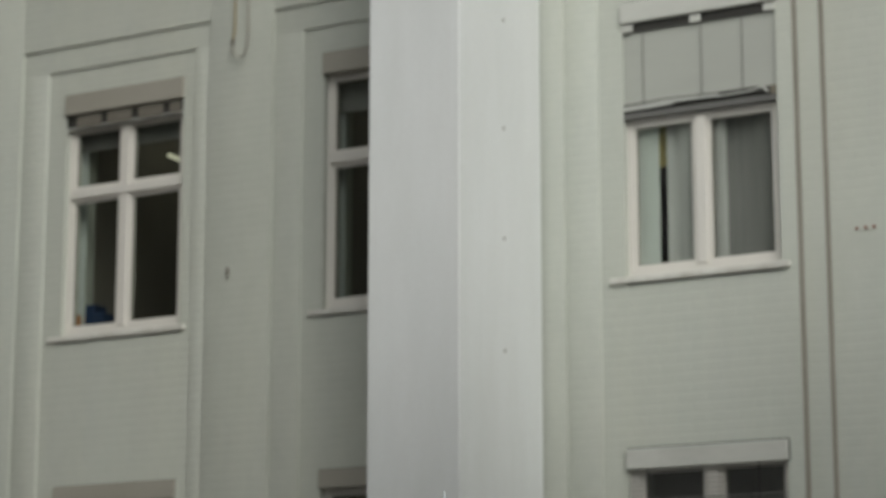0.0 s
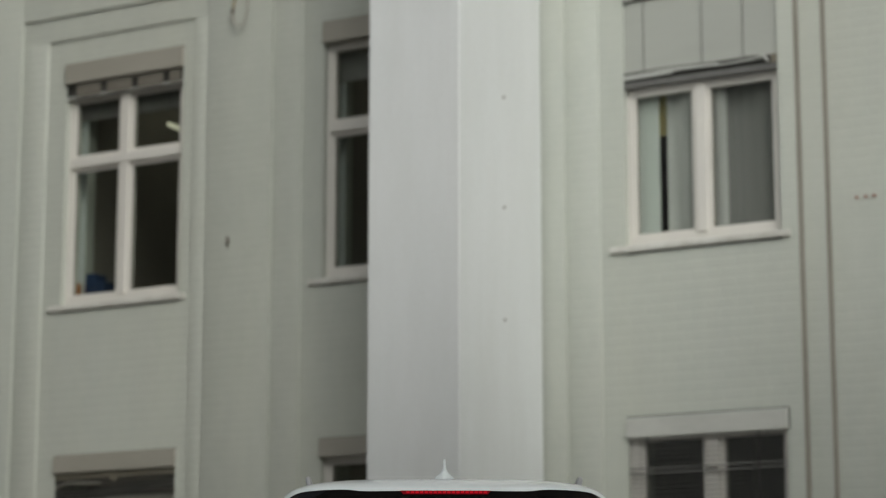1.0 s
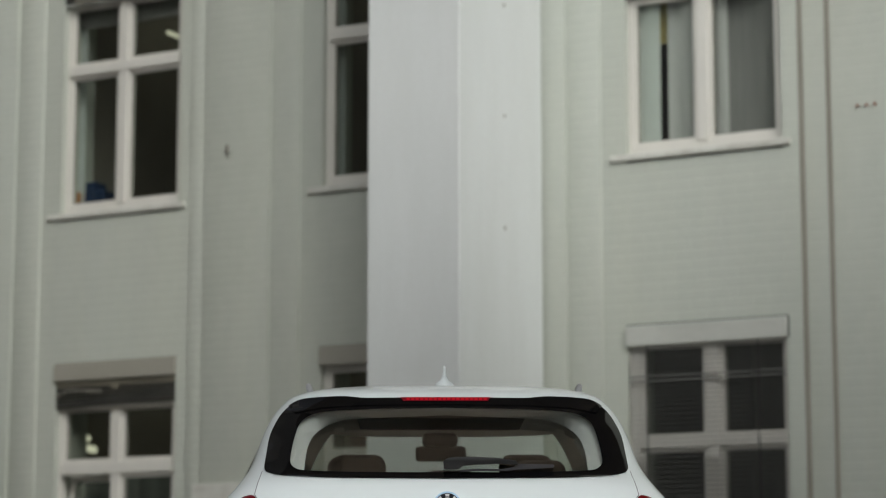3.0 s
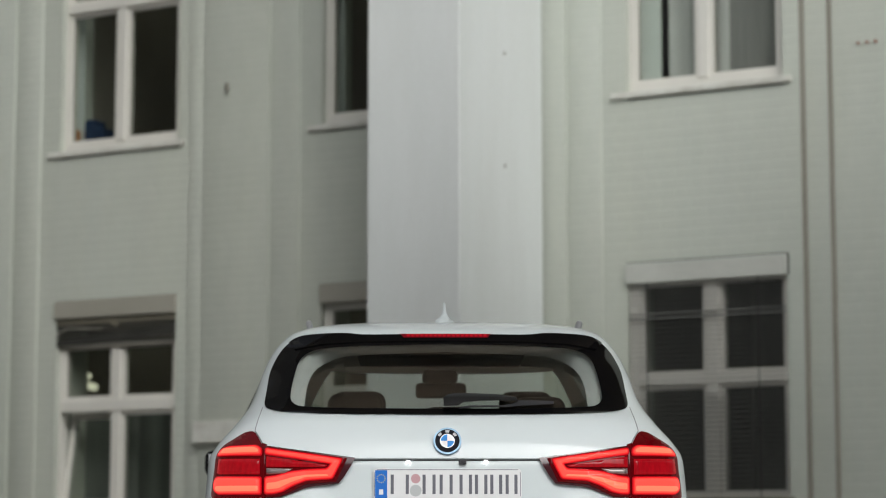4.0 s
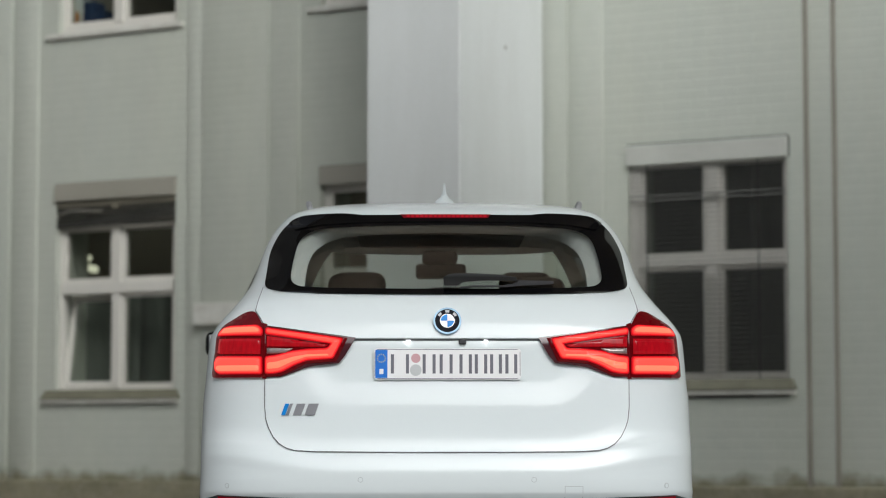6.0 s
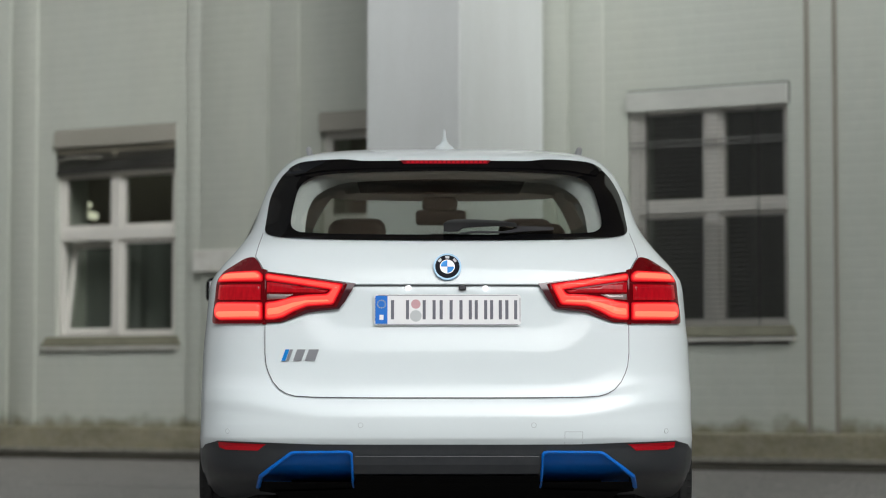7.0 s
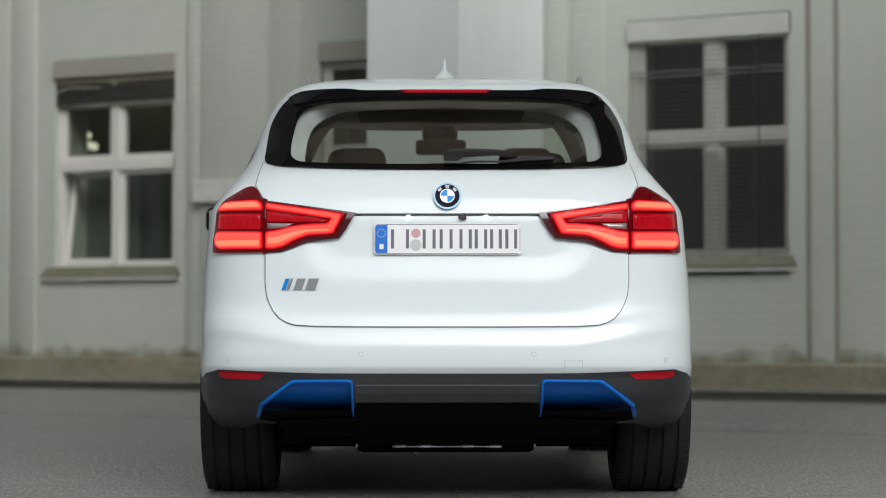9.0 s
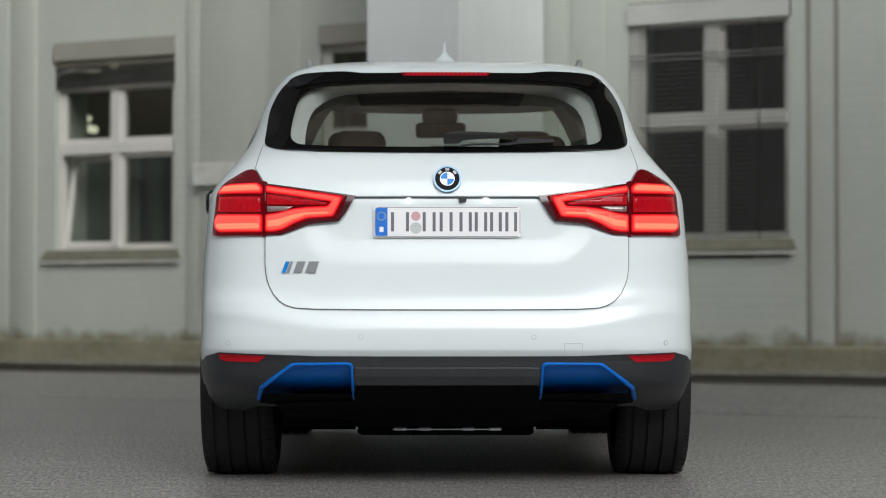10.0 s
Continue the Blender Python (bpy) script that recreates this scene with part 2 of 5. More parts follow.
LAMPDARK = glow("lamp_red_lens", (0.035, 0.0006, 0.002), (1.0, 0.003, 0.012), 0.06, 0.05, 0.15)
LAMPHALO = glow("lamp_red_glow", (0.25, 0.002, 0.006), (1.0, 0.012, 0.02), 0.62, 0.1)
LAMPFAINT = glow("lamp_red_faint", (0.2, 0.001, 0.004), (1.0, 0.006, 0.015), 0.30, 0.1)
LAMPRED = glow("lamp_red_bright", (0.4, 0.01, 0.01), (1.0, 0.035, 0.03), 0.9, 0.12)
BRAKELIGHT = glow("high_brake_lens", (0.10, 0.002, 0.006), (1.0, 0.008, 0.03), 0.05, 0.1)
BRAKECELL = glow("high_brake_cell", (0.3, 0.004, 0.01), (1.0, 0.01, 0.03), 0.20, 0.1)
LAMPMID = glow("lamp_red_lit_lens", (0.08, 0.001, 0.004), (1.0, 0.006, 0.016), 0.27, 0.08, 0.2)
LAMPGLOW = glow("tail_light_band", (0.6, 0.02, 0.02), (1.0, 0.075, 0.05), 1.05, 0.15)
LAMPCORE = glow("tail_light_core", (0.6, 0.03, 0.02), (1.0, 0.19, 0.10), 1.15, 0.15)
LAMPTIP = surface("smoked_lamp_edge", (0.055, 0.012, 0.016), 0.12, coat=0.5)
BOOKBLUE = surface("blue_folder", (0.012, 0.035, 0.09), 0.6)
ORANGE = surface("orange_box", (0.45, 0.17, 0.03), 0.6)
LAMPCLEAR = surface("clear_lens", (0.30, 0.24, 0.23), 0.25, 0.4, coat=0.5)
# passive reflector given a faint glow in place of light thrown back
REFLECTOR = glow("red_reflector_glow", (0.30, 0.003, 0.01), (1.0, 0.01, 0.02), 0.05, 0.1)
PLATEWHITE = surface("plate_white", (0.80, 0.80, 0.80), 0.35, coat=0.3)
PLATEBLUE = surface("plate_blue", (0.008, 0.15, 0.58), 0.35)
INK = surface("plate_ink", (0.13, 0.13, 0.155), 0.4)
STICKER = surface("pink_sticker", (0.55, 0.32, 0.34), 0.5)
STICKER2 = surface("silver_sticker", (0.50, 0.52, 0.52), 0.4)
LOGOBLACK = surface("badge_black", (0.006, 0.007, 0.011), 0.45, spec=0.06)
LOGOBLUE = surface("badge_blue", (0.008, 0.20, 0.58), 0.35, spec=0.25)
LOGORIM = surface("badge_rim", (0.28, 0.42, 0.56), 0.35, 0.2, spec=0.3)
LOGOPALE = surface("badge_grey", (0.42, 0.43, 0.45), 0.35, spec=0.3)
LOGOWHITE = surface("badge_white", (0.7, 0.72, 0.73), 0.3, spec=0.3)
YELLOW = surface("star_yellow", (0.7, 0.6, 0.1), 0.5)
CABIN = surface("light_headliner", (0.84, 0.85, 0.80), 0.9, spots=[(300.0, (0.72, 0.73, 0.69), 0.5, (1, 1, 1))])
PALETRIM = surface("pale_pillar_trim", (0.50, 0.53, 0.50), 0.8, spots=[(200.0, (0.44, 0.47, 0.44), 0.5, (1, 1, 1))])
CABINDARK = surface("dark_upholstery", (0.085, 0.073, 0.06), 0.8, bump=0.15)
LICENCE = glow("plate_lamp_lens", (0.9, 0.9, 0.9), (1.0, 0.97, 0.92), 32.0)


# ---------- mesh helpers
def box(bm, x0, x1, y0, y1, z0, z1):
    r = bmesh.ops.create_cube(bm, size=1.0, matrix=Matrix.LocRotScale(((x0 + x1) / 2, (y0 + y1) / 2, (z0 + z1) / 2), None, (abs(x1 - x0), abs(y1 - y0), abs(z1 - z0))))
    return r["verts"]


def boxes(*rows):
    bm = bmesh.new()
    for r in rows:
        box(bm, *r)
    return bm


def rounded(x0, x1, y0, y1, z0, z1, r=0.006, seg=2):
    bm = boxes((x0, x1, y0, y1, z0, z1))
    bmesh.ops.bevel(bm, geom=bm.edges[:], offset=r, segments=seg, profile=0.5, affect="EDGES")
    return bm


def tube(points, r, n=8, close_ends=True):
    """A round bar along a line of points."""
    bm = bmesh.new()
    rings = []
    pts = [Vector(p) for p in points]
    for i, p in enumerate(pts):
        d = (pts[min(i + 1, len(pts) - 1)] - pts[max(i - 1, 0)]).normalized()
        a = d.orthogonal().normalized() if i == 0 else (a - d * a.dot(d)).normalized()
        b = d.cross(a)
        rings.append([bm.verts.new(p + r * (math.cos(k * 2 * math.pi / n) * a + math.sin(k * 2 * math.pi / n) * b)) for k in range(n)])
    for u, v in zip(rings, rings[1:]):
        for k in range(n):
            bm.faces.new((u[k], u[(k + 1) % n], v[(k + 1) % n], v[k]))
    if close_ends:
        bm.faces.new(rings[0][::-1])
        bm.faces.new(rings[-1])
    return bm


def part(name, bm, material, parent=None, label="", smooth=False, shadow=True):
    """Links a bmesh as one mesh object, under a thing or a part of one."""
    bmesh.ops.recalc_face_normals(bm, faces=bm.faces[:])
    me = bpy.data.meshes.new(name)
    bm.to_mesh(me)
    bm.free()
    me.materials.append(material)
    if smooth:
        me.shade_smooth()
    ob = new(name, me)
    ob.parent = parent
    ob.visible_shadow = shadow
    return tagged(ob, label)


def empty(name, parent=None, label="", m=None):
    ob = new(name)
    ob.parent = parent
    ob.empty_display_size = 0.1
    if m is not None:
        ob.matrix_basis = m
    return tagged(ob, label)


def soft_edges(ob, angle=35):
    ob.data.set_sharp_from_angle(angle=radians(angle))
    return ob


def curve(*pts):
    """A smooth function through (x, y) pairs, flat beyond its ends."""
    xs = [p[0] for p in pts]
    ys = [p[1] for p in pts]
    n = len(xs)
    s = [(ys[i + 1] - ys[i]) / (xs[i + 1] - xs[i]) for i in range(n - 1)]
    m = [s[0]] + [0.0 if s[i - 1] * s[i] <= 0 else 2 * s[i - 1] * s[i] / (s[i - 1] + s[i]) for i in range(1, n - 1)] + [s[-1]]

    def f(x):
        if x <= xs[0]:
            return ys[0]
        if x >= xs[-1]:
            return ys[-1]
        i = max(k for k in range(n - 1) if xs[k] <= x)
        h = xs[i + 1] - xs[i]
        q = (x - xs[i]) / h
        return ((1 + 2 * q) * (1 - q) ** 2 * ys[i] + q * (1 - q) ** 2 * h * m[i] + q * q * (3 - 2 * q) * ys[i + 1] + q * q * (q - 1) * h * m[i + 1])
    return f


# ---------- ground
bm = bmesh.new()
bmesh.ops.create_grid(bm, x_segments=2, y_segments=2, size=900)
ground = part("ground", bm, ASPHALT)
tagged(ground, "worn grey asphalt yard with coarse grain", "ground", kind="structure")

# ---------- the office building: local x along the front, y into it
FRONT = pose(0.040, 18.682, 0, 0, 0, -29.561)
BAYS = (-3.915, -1.187, 1.575)          # window niches, by the left edge of the shutter box
WIDE = 1.315
building = empty("office_building", m=FRONT)
tagged(building, "old white-painted brick office building with niched windows", "building")
FLOORS = ((0.99, 2.905), (4.17, 6.43))  # sill foot and shutter box top

# wall slab with openings
edges = [-14.0]
for u in BAYS:
    edges += [u + 0.02, u + WIDE - 0.02]
edges.append(3.0)
for i in range(0, len(edges) - 1):
    a, b = edges[i], edges[i + 1]
    if i % 2 == 0:
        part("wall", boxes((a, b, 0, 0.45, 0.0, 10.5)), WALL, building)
    else:
        for lo, hi in ((0.0, FLOORS[0][0]), (FLOORS[0][1], FLOORS[1][0]), (FLOORS[1][1], 10.5)):
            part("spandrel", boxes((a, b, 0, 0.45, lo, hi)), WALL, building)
# piers proud of the niches, and the stepped surrounds
OUT_L, IN_L, IN_R, OUT_R = -0.48, -0.19, WIDE + 0.11, WIDE + 0.27
TOP_OUT, TOP_IN, FOOT = 6.885, 6.665, 0.33
PROUD, STEP = 0.038, 0.018             # how far the piers and the surrounds stand out
spans = [(-14.0, BAYS[0] + OUT_L), (BAYS[0] + OUT_R, BAYS[1] + OUT_L), (BAYS[1] + OUT_R, BAYS[2] + OUT_L)]
for a, b in spans:
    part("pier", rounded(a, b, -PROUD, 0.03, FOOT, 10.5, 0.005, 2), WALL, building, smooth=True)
for i, u in enumerate(BAYS):
    b = u + OUT_R if i < 2 else 3.0
    part("upper_wall", boxes((u + OUT_L + 0.001, b - 0.001, -PROUD, -0.0005, TOP_OUT, 10.5)), WALL, building)
    part("surround_strip", rounded(u + OUT_L, u + IN_L, -STEP, 0.03, FOOT, TOP_IN, 0.005, 2), WALL, building, smooth=True)
    if i < 2:
        part("surround_strip", rounded(u + IN_R, u + OUT_R, -STEP, 0.03, FOOT, TOP_IN, 0.005, 2), WALL, building, smooth=True)
    part("surround_head", boxes((u + OUT_L, b, -STEP, -0.0005, TOP_IN, TOP_OUT)), WALL, building)
# the wall steps back twice beside the last niche
part("stepped_strip", boxes((3.0, 3.175, 0.11, 0.45, 0.0, 10.5)), WALL, building)
part("set_back_wall", boxes((3.175, 12.0, 0.22, 0.45, 0.0, 10.5)), WALL, building)
part("corner_bead", boxes((2.975, 3.004, 0.003, 0.109, FOOT, 10.4)), GASKET, building, "brown wall edge")
part("corner_bead", boxes((3.150, 3.179, 0.113, 0.219, FOOT, 10.4)), GASKET, building, "brown wall edge")
part("roof_slab", boxes((-14.0, 12.0, -0.25, 4.5, 10.5, 10.8)), RENDERED, building)
part("end_wall", boxes((-14.0, -13.6, 0.45, 4.5, 0, 10.5), (11.6, 12.0, 0.45, 4.5, 0, 10.5), (-13.6, 11.6, 4.2, 4.5, 0, 10.5)), RENDERED, building)
# deep buttress
bm = boxes((0.121, 0.908, -1.40, -0.071, 0.0, 10.5))
bmesh.ops.bevel(bm, geom=bm.edges[:], offset=0.012, segments=2, profile=0.5, affect="EDGES")
part("buttress", bm, RENDERED, building, "pale painted concrete buttress")
# plinth, ledge and dark foot
part("plinth", rounded(-14.0, 12.0, -0.10, 0.25, 0.15, 0.345, 0.02, 3), STONE, building, "mossy stone plinth")
part("plinth_ledge", rounded(-14.0, 12.0, -0.125, 0.0, 0.128, 0.168, 0.010), LEDGE, building)
part("plinth_foot", boxes((-14.0, 12.0, -0.09, 0.0, 0.0, 0.128)), DARKFOOT, building)
bm = bmesh.new()
ends = [[bm.verts.new((x, y, z)) for y, z in ((-3.2, -0.01), (-3.2, 0.003), (-0.05, 0.072), (-0.05, -0.01))] for x in (-14.0, 12.0)]
for k in range(4):
    bm.faces.new((ends[0][k], ends[0][(k + 1) % 4], ends[1][(k + 1) % 4], ends[1][k]))
bm.faces.new(ends[0][::-1])
bm.faces.new(ends[1])
apron = part("pavement", bm, ASPHALT)
apron.matrix_basis = FRONT
tagged(apron, "asphalt apron rising gently to the building's foot", "pavement", kind="structure")
part("wall_board", rounded(-2.37, -1.70, -0.095, -PROUD - 0.001, 1.64, 1.82, 0.006), SILL, building, "pale horizontal wall board")


def loose(name, bm, mat, label, category, group=""):
    """A thing of its own that stands or hangs in the building's frame."""
    ob = part(name, bm, mat, smooth=name == "curtain")
    ob.matrix_basis = FRONT
    return tagged(ob, label, category, group)


def window(u, z0, z1, frame_top, transom, sill_z, box_h, sill_mat, blind, left=0.035, mid=0.045, right=0.045, shift=-0.02, foot=0.05, tipped=False):
    """A two-light window in its niche; transom: its lower and upper edge, or None."""
    w = empty("window", building)
    a, b = u + 0.02, u + WIDE - 0.02
    part("shutter_box", rounded(u + 0.01, u + WIDE - 0.01, -0.03, 0.10, z1 - box_h, z1, 0.005), BOXMETAL if u > 0 else OLDBOX, w, "painted sheet-metal shutter box")
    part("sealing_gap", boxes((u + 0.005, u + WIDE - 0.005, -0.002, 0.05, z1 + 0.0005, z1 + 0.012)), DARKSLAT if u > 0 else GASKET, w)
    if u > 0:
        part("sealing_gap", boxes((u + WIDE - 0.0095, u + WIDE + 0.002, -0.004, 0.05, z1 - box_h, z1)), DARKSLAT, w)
    if sill_mat is OLDSILL:   # a stained cap over a paler foot
        bm = rounded(u - 0.105, u + WIDE + 0.045, -0.05, 0.14, sill_z - 0.085, sill_z, 0.008)
        for v in bm.verts:
            if v.co.z > sill_z - 0.04 and v.co.y < 0.0:
                v.co.y += 0.035
                v.co.x += 0.03 if v.co.x < u + 0.5 else -0.03
        part("sill", bm, sill_mat, w, "stained sloping sill")
        part("sill_foot", rounded(u - 0.095, u + WIDE + 0.035, -0.04, 0.0, sill_z - 0.118, sill_z - 0.0855, 0.006), SILL, w)
    else:
        part("sill", rounded(u - 0.11, u + WIDE + 0.05, -0.03, 0.14, sill_z - 0.05, sill_z, 0.008), sill_mat, w)
    y0, y1 = (0.025, 0.115) if blind == "slats" else (0.06, 0.13)
    fz0, fz1 = sill_z, frame_top
    fr, rs = left, right
    part("frame", boxes((a, a + fr, y0, y1, fz0, fz1), (b - rs, b, y0, y1, fz0, fz1), (a + fr, b - rs, y0, y1, fz0, fz0 + foot), (a + fr, b - rs, y0, y1, fz1 - 0.027, fz1)), FRAME, w)
    c = (a + b) / 2 + shift
    part("mullion", rounded(c - mid, c + mid, y0 - 0.012, y1, fz0 + foot, fz1 - 0.027, 0.006), FRAME, w)
    lights = [(fz0 + foot, fz1 - 0.027)]
    if transom:
        part("transom", rounded(a + fr, b - rs, y0 - 0.02, y1, transom[0], transom[1], 0.006), FRAME, w)
        lights = [(fz0 + foot, transom[0]), (transom[1], fz1 - 0.027)]
    for lo, hi in lights:
        for p, q in ((a + fr, c - mid), (c + mid, b - rs)):
            s = 0.033
            if tipped and lo < 1.5 and p < c - mid:   # this casement hangs tipped into the room
                bm = boxes((p, p + 0.045, y0 + 0.03, y1, lo, hi), (q - 0.04, q, y0 + 0.03, y1, lo, hi), (p + 0.045, q - 0.04, y0 + 0.03, y1, lo, lo + 0.05), (p + 0.045, q - 0.04, y0 + 0.03, y1, hi - 0.05, hi))
                bmesh.ops.rotate(bm, verts=bm.verts, cent=(0, y1, lo), matrix=Matrix.Rotation(radians(-8), 3, "X"))
                sash = part("tipped_sash", bm, FRAME, w, "casement tipped into the room")
                bm = boxes((p + 0.045, q - 0.04, y1 - 0.03, y1 - 0.024, lo + 0.05, hi - 0.05))
                bmesh.ops.rotate(bm, verts=bm.verts, cent=(0, y1, lo), matrix=Matrix.Rotation(radians(-8), 3, "X"))
                part("pane", bm, PANE, sash, shadow=False)
                continue
            part("sash", boxes((p, p + s, y0 + 0.012, y1, lo, hi), (q - s, q, y0 + 0.012, y1, lo, hi), (p + s, q - s, y0 + 0.012, y1, lo, lo + s), (p + s, q - s, y0 + 0.012, y1, hi - s, hi)), FRAME, w)
            part("glazing_bead", boxes((p + s, q - s, y0 + 0.03, y0 + 0.04, lo + s, lo + s + 0.008), (p + s, p + s + 0.006, y0 + 0.03, y0 + 0.04, lo + s + 0.008, hi - s)), GASKET, w, "dark glazing putty")
            part("pane", boxes((p + s, q - s, y1 - 0.03, y1 - 0.024, lo + s, hi - s)), PANE, w, shadow=False)
    # the dim room behind
    part("room", boxes((a - 0.3, b + 0.3, 3.2, 3.3, z0 - 0.9, z1 + 0.2), (a - 0.4, a - 0.3, 0.46, 3.2, z0 - 0.9, z1 + 0.2), (b + 0.3, b + 0.4, 0.46, 3.2, z0 - 0.9, z1 + 0.2),
                       (a - 0.4, b + 0.4, 0.46, 3.3, z1 + 0.2, z1 + 0.3), (a - 0.4, b + 0.4, 0.46, 3.3, z0 - 1.0, z0 - 0.9)), ROOMWALL, w)
    # extra lamp out of view, added to brighten the room behind the panes
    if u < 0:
        loose("ceiling_lamp", tube([(a - 0.1, 1.9, z1 + 0.12), (b + 0.1, 1.9, z1 + 0.12)], 0.03, 8), ROOMFILL, "added lamp out of view that brightens the office room", "lamp", "office lamps")
    top = z1 - box_h
    if blind == "stack":      # slats drawn up, with gaps showing
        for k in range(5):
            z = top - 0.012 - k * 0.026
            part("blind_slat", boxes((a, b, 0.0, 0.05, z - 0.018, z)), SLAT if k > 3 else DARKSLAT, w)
        for k in range(4):
            x = a + 0.11 + k * 0.34
            part("blind_tape", boxes((x, min(x + 0.27, b - 0.03), -0.006, 0.0, top - 0.125, top - 0.015)), TAPE, w, "brownish blind tape")
    elif blind == "crumpled":
        part("valance", rounded(a, b, 0.0, 0.03, top - 0.055, top - 0.001, 0.004), KHAKI, w, "brown-stained blind valance")
        for k in range(6):
            z = top - 0.058 - k * 0.030
            bm = boxes((a, (a + b) / 2, 0.004, 0.055, z - 0.022, z), ((a + b) / 2, b, 0.004, 0.055, z - 0.022, z))
            for v in bm.verts:
                v.co.z += 0.010 * math.sin(3.1 * v.co.x + k) + 0.012 * (v.co.x - a) / WIDE
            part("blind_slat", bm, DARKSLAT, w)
        part("loose_slat", tube([(a + 0.01, -0.004, top - 0.13), (a + 0.15, -0.008, top - 0.085), (a + 0.33, -0.008, top - 0.095), (a + 0.50, -0.004, top - 0.105)], 0.007, 8), OLDBOX, w, "bent loose blind slat")
        part("blind_bracket", rounded(a + 0.60, a + 0.68, -0.006, 0.0, top - 0.085, top - 0.03, 0.002), KHAKI, w)
        part("bottom_rail", boxes((a, b, 0.02, 0.058, top - 0.248, top - 0.232)), OLDBOX, w)
    elif blind == "screen":   # grey screen half down on cords
        # near-black bar fills the gap that shows dark under the box
        part("blind_slat", boxes((a, b, 0.005, 0.05, top - 0.075, top - 0.002)), DARKSLAT, w)
        for x in (a + 0.03, (a + b) / 2 - 0.03, b - 0.06):
            part("bracket", boxes((x - 0.03, x + 0.06, -0.01, 0.004, top - 0.07, top - 0.01)), BOXMETAL, w)
        part("screen", boxes((a, b, 0.02, 0.03, 5.60, top - 0.07)), SCREEN, w, "grey fabric screen half lowered")
        for x in (a + 0.17, a + 0.66, a + 1.0):
            part("cord", tube([(x, 0.01, 5.6), (x, 0.01, top - 0.05)], 0.0032, 6), VENETIAN, w)
        part("blind_slat", boxes((a, b, 0.012, 0.05, 5.535, 5.60)), DARKSLAT, w)
        part("lower_rail", boxes((a, b, 0.004, 0.055, 5.487, 5.532)), VENETIAN, w, "grey lower blind rail")
        for x0, x1, lo0, lo1, hi in ((a + 0.01, a + 0.42, 5.548, 5.556, 0.036), (a + 0.40, a + 0.80, 5.572, 5.568, 0.022), (a + 0.78, b - 0.10, 5.562, 5.572, 0.013)):
            bm = boxes((x0, x1, -0.012, 0.008, 0.0, hi))
            for v in bm.verts:
                q = (v.co.x - x0) / (x1 - x0)
                v.co.z += lo0 + (lo1 - lo0) * q
            part("bottom_rail", bm, SLAT, w, "bent pale bottom rail")
        part("loose_slat", tube([(b - 0.16, -0.014, 5.582), (b - 0.11, -0.02, 5.59), (b - 0.085, -0.02, 5.57), (b - 0.07, -0.014, 5.545)], 0.011, 8), SLAT, w, "bent end of the bottom rail")
        part("blind_bracket", boxes((b - 0.05, b, -0.004, 0.012, 5.53, 5.60)), KHAKI, w)
        part("cord", tube([(a, -0.004, 5.60), (a + 0.35, -0.004, 5.612), (a + 0.75, -0.004, 5.598), (b - 0.15, -0.004, 5.604)], 0.0035, 6), DARKSLAT, w)
    elif blind == "slats":    # venetian blind fully down, slats open
        z = top - 0.02
        while z > sill_z + 0.05:
            bm = boxes((a + 0.005, b - 0.005, -0.014, -0.006, z - 0.0022, z + 0.0022))
            tip = 0.75 if 2.48 < z < 2.55 else 0.22 if z < 1.92 else 0.06
            if tip > 0.1:
                for v in bm.verts:
                    v.co.y += 0.008 if v.co.y > -0.01 else 0.0
            bmesh.ops.rotate(bm, verts=bm.verts, cent=(0, -0.008, z), matrix=Matrix.Rotation(tip, 3, "X"))
            part("blind_slat", bm, VENETIAN, w)
            z -= 0.036
        for x in (a + 0.16, b - 0.22):
            part("cord", tube([(x, -0.018, sill_z), (x, -0.018, top)], 0.004, 6), DARKSLAT, w)
    return w




def drape(x0, x1, y, z0, z1, waves, depth):
    """Cloth hanging in folds."""
    bm = bmesh.new()
    n = waves * 8
    rows = [[bm.verts.new((x0 + (x1 - x0) * k / n, y + depth * math.sin(2 * math.pi * waves * k / n) + off, z)) for k in range(n + 1)] for off in (0.0, 0.004) for z in (z0, z1)]
    for u, v in ((rows[0], rows[1]), (rows[3], rows[2])):
        for k in range(n):
            bm.faces.new((u[k], u[k + 1], v[k + 1], v[k]))
    return bm


